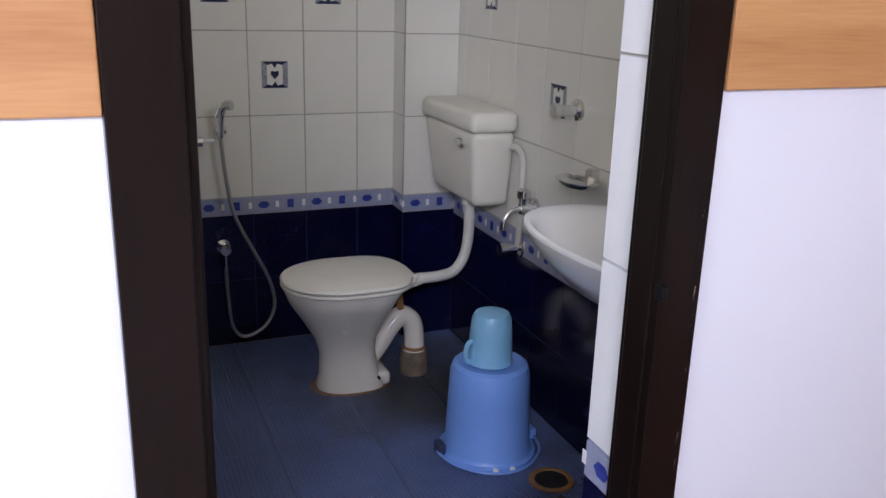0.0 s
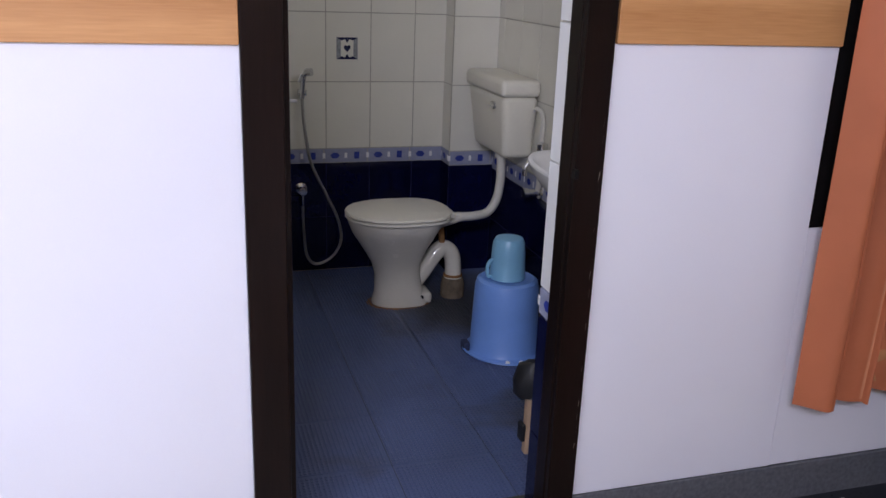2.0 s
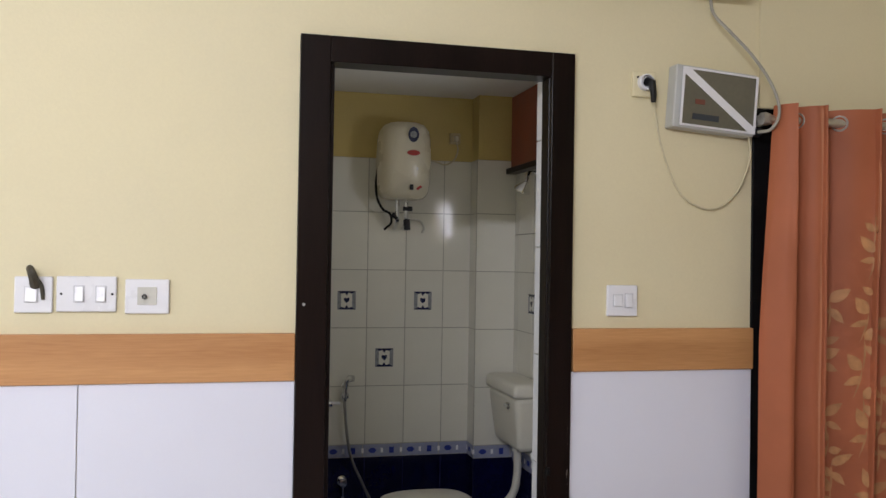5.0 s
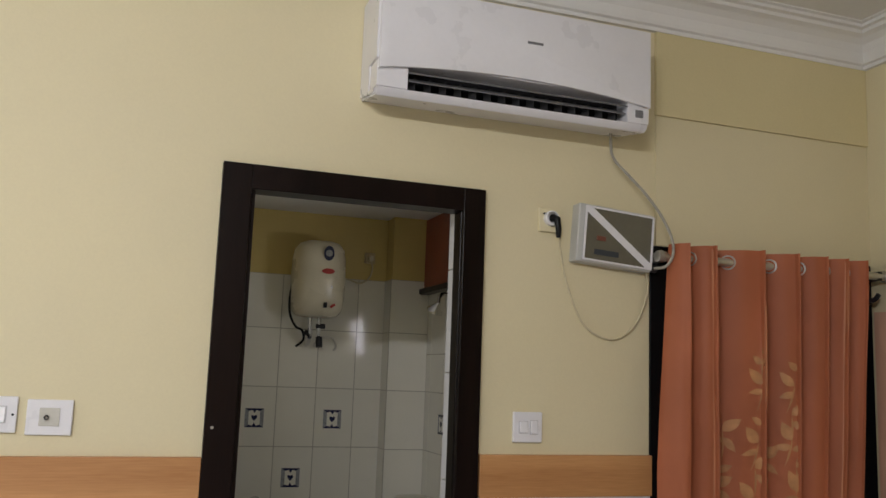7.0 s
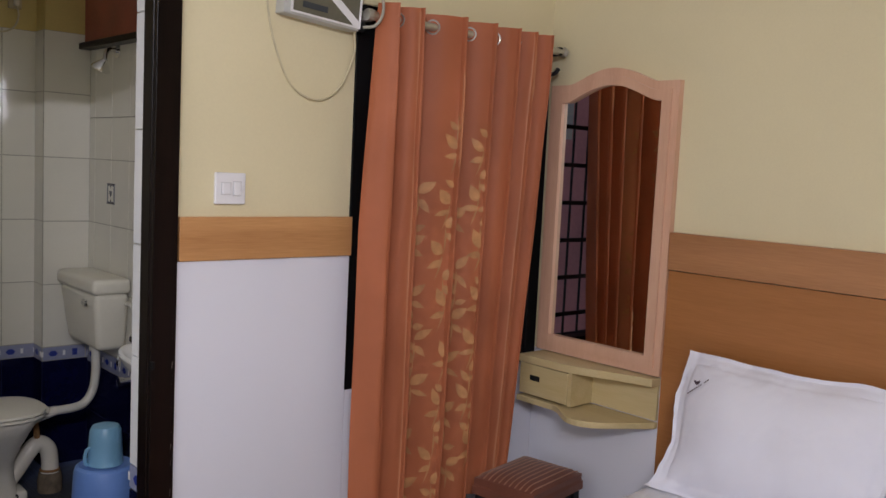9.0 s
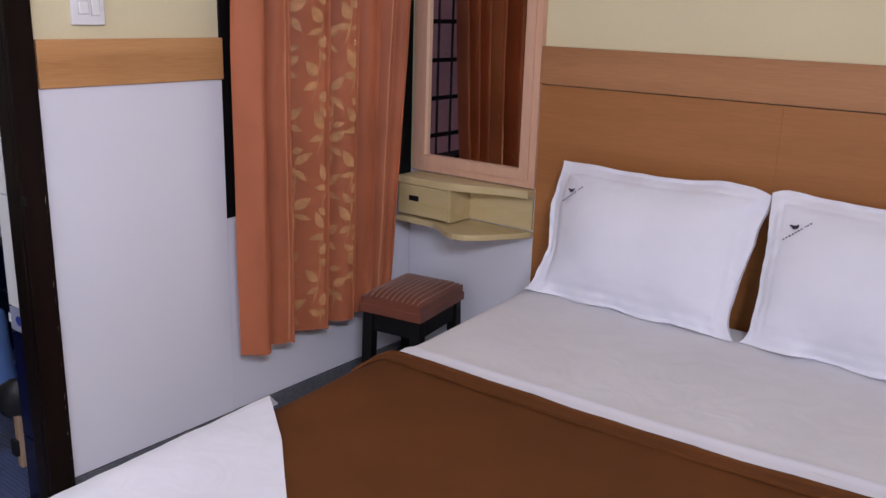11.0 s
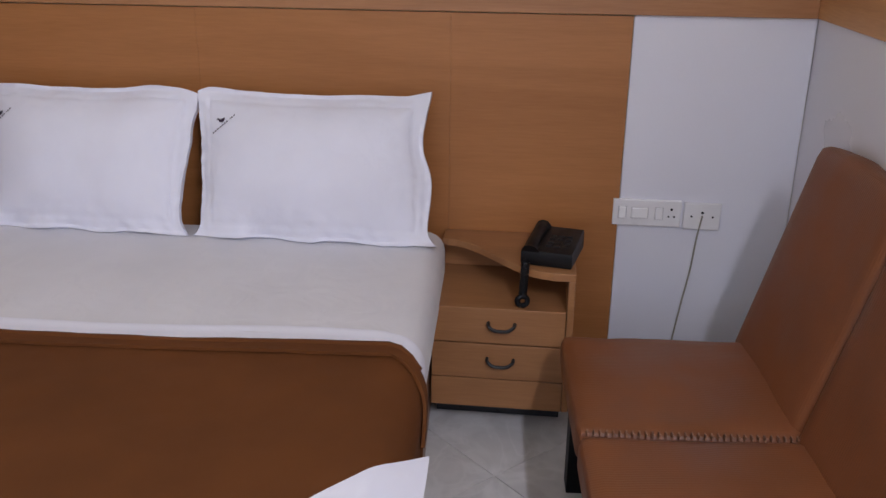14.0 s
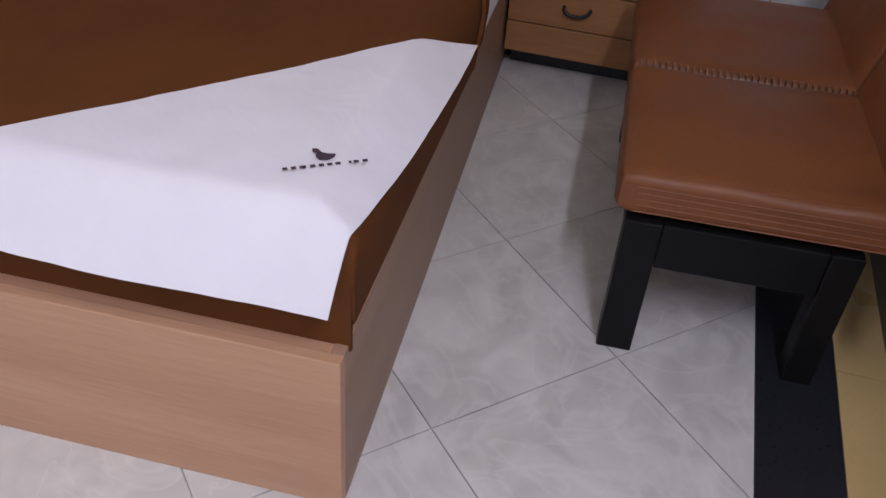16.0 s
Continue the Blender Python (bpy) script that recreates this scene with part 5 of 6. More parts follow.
# voltage stabiliser
vs = thing("voltage_stabiliser", (1.51, NW, 1.80), "grey metal voltage stabiliser box with a dark striped front", "stabiliser")
part("case", box(1.385, 1.635, 1.114, NW, 1.800, 1.972, 0.004), stabiliser_grey, vs)
part("front_plate", box(1.405, 1.632, 1.110, 1.114, 1.808, 1.964, 0.001), olive_panel, vs, "dark olive front plate")
part("stripe", prism([(1.405, 1.964), (1.424, 1.964), (1.632, 1.823), (1.632, 1.808), (1.616, 1.808), (1.405, 1.951)], 0, 0.002, m=pose(0, 1.110, 0, 90)), white_plastic, vs, "white diagonal stripe")
for x0, x1, z0, z1 in ((1.403, 1.409, 1.806, 1.966), (1.628, 1.634, 1.806, 1.966), (1.409, 1.628, 1.961, 1.966), (1.409, 1.628, 1.806, 1.811)):
    part("trim", box(x0, x1, 1.107, 1.111, z0, z1), white_plastic, vs)
part("logo_patch", box(1.445, 1.475, 1.1075, 1.110, 1.868, 1.882, 0.001), faded_red, vs, "red printed patch")
part("label_bar", box(1.440, 1.520, 1.1075, 1.110, 1.826, 1.842), faded_dark, vs, "dark printed label bar")
part("cable_gland", lathe([(0.0, 0), (0.016, 0), (0.016, 0.03), (0.011, 0.034), (0, 0.034)], seg=14, m=pose(0, 0, 0, 0, 90), at=(1.635, 1.138, 1.82)), iron, vs, "", True)
part("cable", sweep(smooth_line([(1.63, 1.13, 1.800), (1.645, 1.14, 1.74), (1.62, 1.15, 1.65), (1.57, 1.152, 1.60), (1.51, 1.152, 1.592), (1.44, 1.152, 1.63), (1.38, 1.152, 1.74), (1.345, 1.145, 1.85), (1.335, 1.125, 1.88)], 6), 0.003, 7), cable_cream, vs, "drooping cream cable", True)
vs.matrix_basis = pose(1.523, NW, 1.799, 0, 4, 0)
pt, pm = switch_plate((1.332, NW, 1.924), 0.070, 0.070, 'n', "white power socket with a black plug", holes=[(-0.02, 0.018, 0.003)])
for o in pt.children:
    if o.name.startswith("plate"):
        o.data.materials[0] = yellow_paint       # painted over with the wall
part("socket_rim", moved(lathe([(0.022, 0), (0.022, 0.016), (0.018, 0.018), (0.018, 0.004), (0, 0.004)], seg=20, m=pose(0, 0, 0, 90)), pm @ pose(0, -0.012, 0.004)), white_plastic, pt, "", True)
part("plug", moved(sweep([(0.004, -0.018, 0.006), (0.010, -0.036, 0.000), (0.016, -0.034, -0.030), (0.018, -0.030, -0.052)], lambda t: 0.013 - 0.006 * t, 10), pm), black_plastic, pt, "black plug", True)

# sockets beside the bench
s1, _m = switch_plate((HEAD - 0.008, -1.490, 0.572), 0.195, 0.080, 'e', "white switch and socket plate behind the bench", [(-0.07, 0.020, 0.034), (-0.02, 0.045, 0.03), (0.035, 0.020, 0.034)],
                      [(0.070, 0.014, 0.004), (0.063, -0.008, 0.003), (0.079, -0.008, 0.003)])
s2, m2 = switch_plate((HEAD - 0.008, -1.648, 0.568), 0.105, 0.080, 'e', "white telephone socket plate behind the bench", (), [(-0.030, 0.0, 0.003), (0.0, 0.012, 0.004), (0.030, 0.0, 0.003)])
part("wire", sweep(smooth_line([(HEAD - 0.024, -1.648, 0.572), (HEAD - 0.016, -1.640, 0.50), (HEAD - 0.015, -1.632, 0.40), (HEAD - 0.016, -1.615, 0.28), (HEAD - 0.016, -1.600, 0.16), (HEAD - 0.02, -1.590, 0.108)], 6), 0.0028, 6), cable_grey, s2, "thin grey wire")

# ---- bathroom things ----
wc = thing("toilet", (1.15, 2.89, BF), "stained white ceramic toilet with a closed cream seat lid", "toilet")
def oval(x, y, z, rx0, rx1, ry, n=36):
    """A ring, rounder at the front (low x) than at the back."""
    out = []
    for k in range(n):
        a = 2 * math.pi * k / n
        c, s = math.cos(a), math.sin(a)
        out.append((x + (rx1 if c > 0 else rx0) * math.copysign(abs(c) ** (0.5 if c > 0 else 1.0), c), y + ry * math.copysign(abs(s) ** 0.92, s), z))
    return out
def loft(rings, caps=(True, True)):
    b = bmesh.new()
    R = [[b.verts.new(p) for p in r] for r in rings]
    n = len(R[0])
    for a, c in zip(R, R[1:]):
        for k in range(n):
            b.faces.new((a[k], a[(k + 1) % n], c[(k + 1) % n], c[k]))
    if caps[0]:
        b.faces.new(R[0][::-1])
    if caps[1]:
        b.faces.new(R[-1])
    bmesh.ops.recalc_face_normals(b, faces=b.faces[:])
    return b
WY = 2.895
PY = WY + 0.042
part("bowl", loft([oval(1.160, PY, BF, 0.118, 0.118, 0.088), oval(1.160, PY, BF + 0.012, 0.120, 0.120, 0.090), oval(1.155, PY, BF + 0.05, 0.104, 0.104, 0.080), oval(1.150, PY - 0.004, BF + 0.13, 0.098, 0.094, 0.078),
                   oval(1.142, PY - 0.012, BF + 0.19, 0.108, 0.100, 0.088), oval(1.135, WY + 0.018, BF + 0.26, 0.142, 0.130, 0.118), oval(1.130, WY + 0.004, BF + 0.33, 0.182, 0.165, 0.152), oval(1.130, WY, BF + 0.375, 0.200, 0.190, 0.170),
                   oval(1.130, WY, BF + 0.388, 0.200, 0.195, 0.170)]), ceramic, wc, "stained ceramic bowl and pedestal", True)
part("seat_ring", loft([oval(1.13, WY, BF + 0.390, 0.205, 0.215, 0.176), oval(1.13, WY, BF + 0.395, 0.211, 0.220, 0.181), oval(1.13, WY, BF + 0.404, 0.209, 0.220, 0.179)]), cistern_plastic, wc, "", True)
part("lid", loft([oval(1.13, WY, BF + 0.406, 0.207, 0.220, 0.177), oval(1.13, WY, BF + 0.412, 0.212, 0.223, 0.182), oval(1.13, WY, BF + 0.420, 0.207, 0.220, 0.177), oval(1.13, WY, BF + 0.427, 0.17, 0.19, 0.145), oval(1.13, WY, BF + 0.430, 0.09, 0.10, 0.08)]), cistern_plastic, wc, "closed cream lid", True)
TY = 2.955
part("trap", sweep(smooth_line([(1.20, TY - 0.01, BF + 0.045), (1.265, TY - 0.008, BF + 0.125), (1.315, TY - 0.004, BF + 0.195), (1.355, TY, BF + 0.222), (1.392, TY, BF + 0.195), (1.404, TY, BF + 0.135), (1.404, TY, BF + 0.03)], 6), lambda t: 0.036 if t < 0.9 else 0.039, 14), ceramic, wc, "curved ceramic trap", True)
part("trap_ring", torus((1.404, TY, BF + 0.098), 0.037, 0.006, (0, 0, 1)), rust, wc, "rusty joint ring", True)
part("trap_collar", lathe([(0.05, 0), (0.052, 0.05), (0.046, 0.085), (0.041, 0.088), (0.041, 0.0)], seg=20, at=(1.404, TY, BF)), M("grimy_cement", (0.16, 0.12, 0.08), 0.85, var=0.4, scale=30, bump=0.3), wc, "grimy cement collar", True)
part("vent_stub", sweep([(1.335, TY - 0.02, BF + 0.345), (1.350, TY - 0.005, BF + 0.225)], 0.013, 10), rust, wc, "stained outlet stub", True)
part("foot", box(1.19, 1.292, PY - 0.062, PY + 0.062, BF, BF + 0.05, 0.016, 3), ceramic, wc, "", True)
part("foot_bolt", lathe([(0.012, 0), (0.012, 0.005), (0.007, 0.009), (0, 0.009)], seg=10, m=pose(0, 0, 0, 90), at=(1.240, PY - 0.061, BF + 0.032)), iron, wc)
part("hinge", box(1.335, 1.362, 2.83, 2.955, BF + 0.388, BF + 0.412, 0.004), cistern_plastic, wc)
part("floor_stain", lathe([(0.148, 0), (0.145, 0.0012), (0, 0.0012)], seg=30, sx=0.95, sy=0.70, at=(1.160, PY, BF)), rust, wc, "brown stain ring at the base")
part("inlet", sweep([(1.30, 2.90, BF + 0.345), (1.41, 2.90, BF + 0.375)], 0.021, 12), ceramic, wc, "", True)

ci = thing("cistern", (1.61, 2.985, 0.56), "cream plastic wall cistern with a chrome lever", "cistern")
def tapered(x0, x1, y0, y1, z0, z1, tx, ty, bev):
    b = box(x0, x1, y0, y1, z0, z1)
    for v in b.verts:
        if v.co.z < (z0 + z1) / 2:
            v.co.x += tx if v.co.x < (x0 + x1) / 2 else 0
            v.co.y += ty if v.co.y < (y0 + y1) / 2 else -ty
    bmesh.ops.bevel(b, geom=b.edges[:], offset=bev, segments=4, affect='EDGES', profile=0.5)
    return b
part("tank", tapered(1.520, 1.676, 2.765, 3.205, 0.545, 0.805, 0.028, 0.035, 0.028), cistern_plastic, ci, "", True)
part("lid", tapered(1.510, 1.677, 2.755, 3.215, 0.800, 0.868, -0.002, -0.002, 0.022), cistern_plastic, ci, "domed cream lid", True)
part("lever", sweep(smooth_line([(1.522, 2.86, 0.765), (1.505, 2.86, 0.765), (1.500, 2.845, 0.762), (1.502, 2.815, 0.756)], 5), 0.008, 8), chrome, ci, "chrome flush lever", True)
part("flush_pipe", sweep(smooth_line([(1.590, 2.93, 0.560), (1.590, 2.93, 0.50), (1.588, 2.925, 0.42), (1.575, 2.925, 0.345), (1.535, 2.915, 0.295), (1.47, 2.90, 0.285), (1.385, 2.90, 0.285)], 6), 0.019, 12), pipe_plastic, ci, "white flush pipe", True)
part("pipe_collar", lathe([(0.028, 0), (0.028, 0.022), (0.02, 0.024), (0.02, 0)], seg=16, at=(1.590, 2.93, 0.528)), pipe_plastic, ci, "", True)
part("supply_hose", sweep(smooth_line([(1.66, 2.765, 0.755), (1.668, 2.735, 0.752), (1.668, 2.700, 0.72), (1.660, 2.685, 0.64), (1.662, 2.685, 0.55), (1.668, 2.70, 0.46), (1.666, 2.71, 0.425)], 6), 0.011, 10), pipe_plastic, ci, "ribbed white supply hose", True)

bk = thing("bucket", (1.425, 2.37, BF), "upturned blue plastic bucket on the bathroom floor", "bucket")
part("body", lathe([(0.140, 0), (0.146, 0.002), (0.146, 0.012), (0.136, 0.016), (0.128, 0.03), (0.123, 0.16), (0.118, 0.262), (0.111, 0.283), (0.098, 0.291), (0.086, 0.286), (0, 0.286)], at=(1.425, 2.37, BF), seg=40), bucket_blue, bk, "", True)
part("handle", sweep(smooth_line([(1.425 - 0.148, 2.39, BF + 0.022), (1.425 - 0.160, 2.36, BF + 0.020), (1.425 - 0.135, 2.285, BF + 0.016), (1.425 - 0.07, 2.225, BF + 0.012), (1.425, 2.208, BF + 0.010), (1.425 + 0.07, 2.225, BF + 0.012), (1.425 + 0.135, 2.285, BF + 0.016), (1.425 + 0.156, 2.36, BF + 0.022)], 6), 0.004, 7), bucket_blue, bk, "thin carrying handle", True)
part("ear", box(1.425 - 0.162, 1.425 - 0.138, 2.355, 2.40, BF + 0.010, BF + 0.045, 0.005), M("dark_ear", (0.03, 0.04, 0.09), 0.5), bk)
part("ear", box(1.425 + 0.138, 1.425 + 0.162, 2.355, 2.40, BF + 0.010, BF + 0.045, 0.005), bucket_blue, bk)
mg = thing("mug", (1.425, 2.375, BF + 0.286), "upturned teal plastic mug on the bucket", "mug")
part("body", lathe([(0.066, 0), (0.068, 0.004), (0.065, 0.012), (0.062, 0.09), (0.058, 0.136), (0.050, 0.152), (0.034, 0.157), (0, 0.157)], at=(1.425, 2.375, BF + 0.288), seg=32), mug_teal, mg, "", True)
part("handle", sweep(smooth_line([(1.362, 2.372, BF + 0.296), (1.348, 2.370, BF + 0.300), (1.344, 2.370, BF + 0.33), (1.352, 2.370, BF + 0.355), (1.368, 2.372, BF + 0.360)], 5), 0.007, 8), mug_teal, mg, "", True)

ba = thing("wash_basin", (1.5, 1.88, 0.55), "white ceramic wash basin fixed to the tiled wall", "basin")
BCX, BCY, BZ = 1.508, 1.85, 0.715
def ring(rx, ry, z, dx=0.0, n=48):
    out = []
    for k in range(n):
        a = 2 * math.pi * k / n
        c, s = math.cos(a), math.sin(a)
        out.append((min(BR - 0.002, BCX + dx + rx * math.copysign(abs(c) ** 0.8, c)), BCY + ry * math.copysign(abs(s) ** 0.9, s), z))
    return out
part("bowl", loft([ring(0.09, 0.12, BZ - 0.155, 0.05), ring(0.135, 0.20, BZ - 0.13, 0.03), ring(0.172, 0.28, BZ - 0.07, 0.01), ring(0.192, 0.315, BZ - 0.025), ring(0.200, 0.325, BZ - 0.006), ring(0.198, 0.323, BZ), ring(0.186, 0.310, BZ + 0.001),
                   ring(0.165, 0.272, BZ - 0.010, -0.012), ring(0.140, 0.23, BZ - 0.055, -0.012), ring(0.09, 0.15, BZ - 0.098, -0.01), ring(0.02, 0.02, BZ - 0.110)]), basin_white, ba, "", True)
part("waste_pipe", sweep(smooth_line([(1.55, 1.87, 0.53), (1.55, 1.87, 0.40), (1.57, 1.87, 0.34), (1.62, 1.87, 0.32), (1.675, 1.87, 0.32)], 5), 0.018, 10), pipe_plastic, ba, "", True)
part("pillar_tap", sweep(smooth_line([(1.645, 1.95, 0.67), (1.645, 1.95, 0.72), (1.62, 1.95, 0.74), (1.57, 1.95, 0.735), (1.56, 1.95, 0.72)], 5), 0.012, 10), chrome, ba, "chrome tap", True)

def wall_tap(name, y, z, reach, label, spout):
    t = thing(name, (BR, y, z), label, "tap")
    part("flange", lathe([(0.032, 0), (0.030, 0.008), (0.014, 0.014), (0, 0.014)], seg=20, m=pose(0, 0, 0, 0, -90), at=(BR - 0.001, y, z)), chrome, t, "", True)
    part("body", sweep([(BR, y, z), (BR - reach, y, z)], 0.0165, 14), chrome, t, "", True)
    if spout:
        part("spout", sweep(smooth_line([(BR - reach + 0.01, y, z), (BR - reach - 0.03, y, z - 0.008), (BR - reach - 0.052, y, z - 0.030), (BR - reach - 0.055, y, z - 0.065)], 5), 0.010, 10), chrome, t, "", True)
        part("head", lathe([(0.012, 0), (0.014, 0.02), (0.022, 0.030), (0.022, 0.052), (0.010, 0.058), (0, 0.058)], seg=16, at=(BR - reach + 0.012, y, z + 0.006)), chrome, t, "", True)
    else:
        part("cap", lathe([(0.0165, 0), (0.021, 0.004), (0.021, 0.024), (0.0, 0.026)], seg=18, m=pose(0, 0, 0, 0, -90), at=(BR - reach, y, z)), chrome, t, "", True)
    return t
wall_tap("bib_tap", 2.62, 0.585, 0.055, "chrome bib tap on the tiled wall", True)
wall_tap("shower_valve", 2.40, 0.925, 0.060, "chrome stop valve on the tiled wall", False)
av = wall_tap("angle_valve", 2.71, 0.425, 0.050, "dull chrome angle valve under the tap", False)
sd = thing("soap_dish", (1.62, 2.27, 0.745), "chrome soap dish on the tiled wall", "soap dish")
part("tray", loft([[(1.615 + r * 0.62 * math.cos(a), 2.27 + r * math.sin(a), 0.735 + h) for a in [2 * math.pi * k / 28 for k in range(28)]] for r, h in ((0.045, 0), (0.07, 0.006), (0.085, 0.020), (0.082, 0.021), (0.065, 0.009), (0.03, 0.004))]), chrome, sd, "", True)
part("bracket", box(1.64, BR - 0.001, 2.26, 2.28, 0.738, 0.785, 0.006), chrome, sd, "", True)

hf = thing("health_faucet", (0.82, BACK, 0.3), "chrome hand spray with a grey hose on the tiled wall", "hand spray")
YB = BACK
part("handset", sweep(smooth_line([(0.815, YB - 0.040, 0.715), (0.818, YB - 0.044, 0.76), (0.822, YB - 0.050, 0.805), (0.832, YB - 0.062, 0.828), (0.852, YB - 0.078, 0.833)], 5), lambda t: 0.011 if t < 0.75 else 0.017, 12), chrome, hf, "", True)
part("trigger", sweep([(0.812, YB - 0.058, 0.822), (0.797, YB - 0.060, 0.79)], 0.004, 6), chrome, hf)
part("hook", box(0.800, 0.838, YB - 0.034, YB - 0.001, 0.722, 0.752, 0.006), chrome, hf, "", True)
part("hose", sweep(smooth_line([(0.815, YB - 0.040, 0.715), (0.826, YB - 0.042, 0.58), (0.852, YB - 0.046, 0.43), (0.915, YB - 0.05, 0.29), (0.968, YB - 0.05, 0.175), (0.986, YB - 0.05, 0.07), (0.948, YB - 0.05, -0.010), (0.872, YB - 0.05, -0.045), (0.828, YB - 0.048, 0.0), (0.815, YB - 0.045, 0.12), (0.812, YB - 0.042, 0.24)], 8), 0.0072, 8), M("grey_metal_hose", (0.42, 0.41, 0.38), 0.35, metal=0.8, var=0.15, scale=200, bump=0.3, bscale=400), hf, "ribbed grey hose", True)
part("valve", lathe([(0.026, 0), (0.026, 0.006), (0.013, 0.010), (0.013, 0.048), (0.019, 0.050), (0.019, 0.066), (0, 0.068)], seg=16, m=pose(0, 0, 0, 90), at=(0.812, YB - 0.001, 0.305)), chrome, hf, "chrome angle valve", True)
part("valve_outlet", sweep([(0.812, YB - 0.042, 0.30), (0.812, YB - 0.042, 0.235)], 0.010, 10), chrome, hf, "", True)
lv = thing("side_tap", (0.715, 3.35, 0.70), "chrome tap with a white lever on the pipe duct", "tap")
part("body", sweep([(0.716, 3.35, 0.705), (0.75, 3.35, 0.705)], 0.018, 12), chrome, lv, "", True)
part("lever", sweep([(0.748, 3.345, 0.708), (0.79, 3.335, 0.708)], 0.008, 8), white_plastic, lv, "white lever", True)

wh = thing("water_heater", (1.08, 3.2, 1.7), "cream plastic storage water heater on the bathroom wall", "water heater")
b = bmesh.new()
rings = []
for z, w, d in ((1.735, 0.075, 0.07), (1.742, 0.105, 0.10), (1.765, 0.122, 0.128), (1.82, 0.131, 0.146), (1.92, 0.133, 0.155), (2.03, 0.130, 0.150), (2.075, 0.122, 0.138), (2.105, 0.100, 0.110), (2.118, 0.07, 0.07)):
    r = []
    for k in range(36):
        a = 2 * math.pi * k / 36
        c, s = math.cos(a), math.sin(a)
        y = BACK - 0.125 + d * math.copysign(abs(s) ** 0.75, s)
        r.append((1.08 + w * math.copysign(abs(c) ** 0.7, c), min(y, BACK - 0.004), z))
    rings.append(r)
part("tank", loft(rings), heater_cream, wh, "", True)
FY = BACK - 0.125 - 0.150
part("badge", lathe([(0.031, 0), (0.031, 0.004), (0, 0.005)], seg=28, sx=0.85, sy=1.2, m=pose(0, 0, 0, 90), at=(1.10, FY - 0.002, 2.045)), print_navy, wh, "dark oval badge", True)
part("badge_ring", lathe([(0.017, 0), (0.017, 0.002), (0, 0.002)], seg=24, m=pose(0, 0, 0, 90), at=(1.10, FY - 0.006, 2.045)), print_grey, wh)
part("red_patch", lathe([(0.032, 0), (0.032, 0.004), (0, 0.004)], seg=24, sx=1.0, sy=0.42, m=pose(0, 0, 0, 90), at=(1.10, FY - 0.006, 1.955)), red_print, wh, "red printed patch", True)
part("lamp_window", box(1.088, 1.106, FY + 0.006, FY + 0.016, 1.775, 1.802, 0.003), black_plastic, wh)
part("red_knob", moved(box(-0.014, 0.014, -0.004, 0.004, -0.006, 0.006, 0.003), pose(1.135, FY + 0.014, 1.787, 0, -35, 0)), red_print, wh)
# white chip that stands for a highlight on the tank
part("glint_mark", box(1.120, 1.126, FY - 0.002, FY + 0.002, 1.872, 1.886), white_plastic, wh)
for x, mt_ in ((1.055, chrome), (1.10, chrome)):
    part("pipe", sweep(smooth_line([(x, BACK - 0.12, 1.74), (x, BACK - 0.12, 1.68), (x + 0.004, BACK - 0.10, 1.63), (x + 0.006, BACK - 0.04, 1.60), (x + 0.006, BACK, 1.595)], 5), 0.011, 8), mt_, wh, "", True)
part("valve", sweep([(1.085, BACK - 0.122, 1.69), (1.13, BACK - 0.122, 1.69)], 0.013, 10), iron, wh, "", True)
part("valve", sweep([(1.106, BACK - 0.105, 1.635), (1.108, BACK - 0.115, 1.585)], 0.017, 10), iron, wh, "", True)
part("valve", sweep([(1.030, BACK - 0.11, 1.66), (1.058, BACK - 0.11, 1.645)], 0.013, 10), iron, wh, "", True)
part("black_cord", sweep(smooth_line([(0.955, BACK - 0.12, 1.90), (0.945, BACK - 0.11, 1.82), (0.955, BACK - 0.10, 1.74), (0.985, BACK - 0.10, 1.685), (1.02, BACK - 0.10, 1.665), (1.03, BACK - 0.09, 1.62), (1.00, BACK - 0.06, 1.585)], 6), 0.006, 8), black_plastic, wh, "black cord", True)
part("pipe", sweep(smooth_line([(1.12, BACK - 0.04, 1.64), (1.19, BACK - 0.03, 1.635), (1.215, BACK - 0.02, 1.60), (1.21, BACK, 1.575)], 5), 0.006, 7), pipe_plastic, wh, "", True)
hs = thing("heater_socket", (1.38, BACK, 2.075), "small white socket and cord beside the water heater", "socket")
part("plate", box(1.352, 1.408, BACK - 0.010, BACK + 0.008, 2.045, 2.102, 0.003), M("yellowed_plate", (0.52, 0.43, 0.24), 0.4), hs)
part("plug", box(1.370, 1.392, BACK - 0.036, BACK - 0.010, 2.055, 2.085, 0.006), heater_cream, hs, "cream plug")
part("cord", sweep(smooth_line([(1.381, BACK - 0.028, 2.056), (1.390, BACK - 0.026, 2.01), (1.372, BACK - 0.022, 1.96), (1.322, BACK - 0.024, 1.932), (1.27, BACK - 0.04, 1.945), (1.20, BACK - 0.07, 1.95)], 6), 0.0042, 6), cable_cream, hs)

vt = tagged(thing("ventilator", (BR, 3.08, 1.88), "reddish brown wooden ventilator box high on the bathroom wall", "ventilator"))
part("panel", box(BR - 0.028, BR + 0.007, 2.60, 3.283, 1.915, BCEIL - 0.004, 0.004), bark_brown, vt)
part("frame", box(BR - 0.055, BR + 0.007, 2.58, 3.286, 1.885, 1.914, 0.004), door_wood, vt, "dark wooden lower frame")
shw = thing("overhead_shower", (1.60, 2.90, 1.78), "small chrome overhead shower on a bent arm", "shower")
part("arm", sweep(smooth_line([(BR, 2.95, 1.86), (BR - 0.04, 2.945, 1.862), (BR - 0.065, 2.92, 1.84), (BR - 0.075, 2.90, 1.81)], 5), 0.010, 10), chrome, shw, "", True)
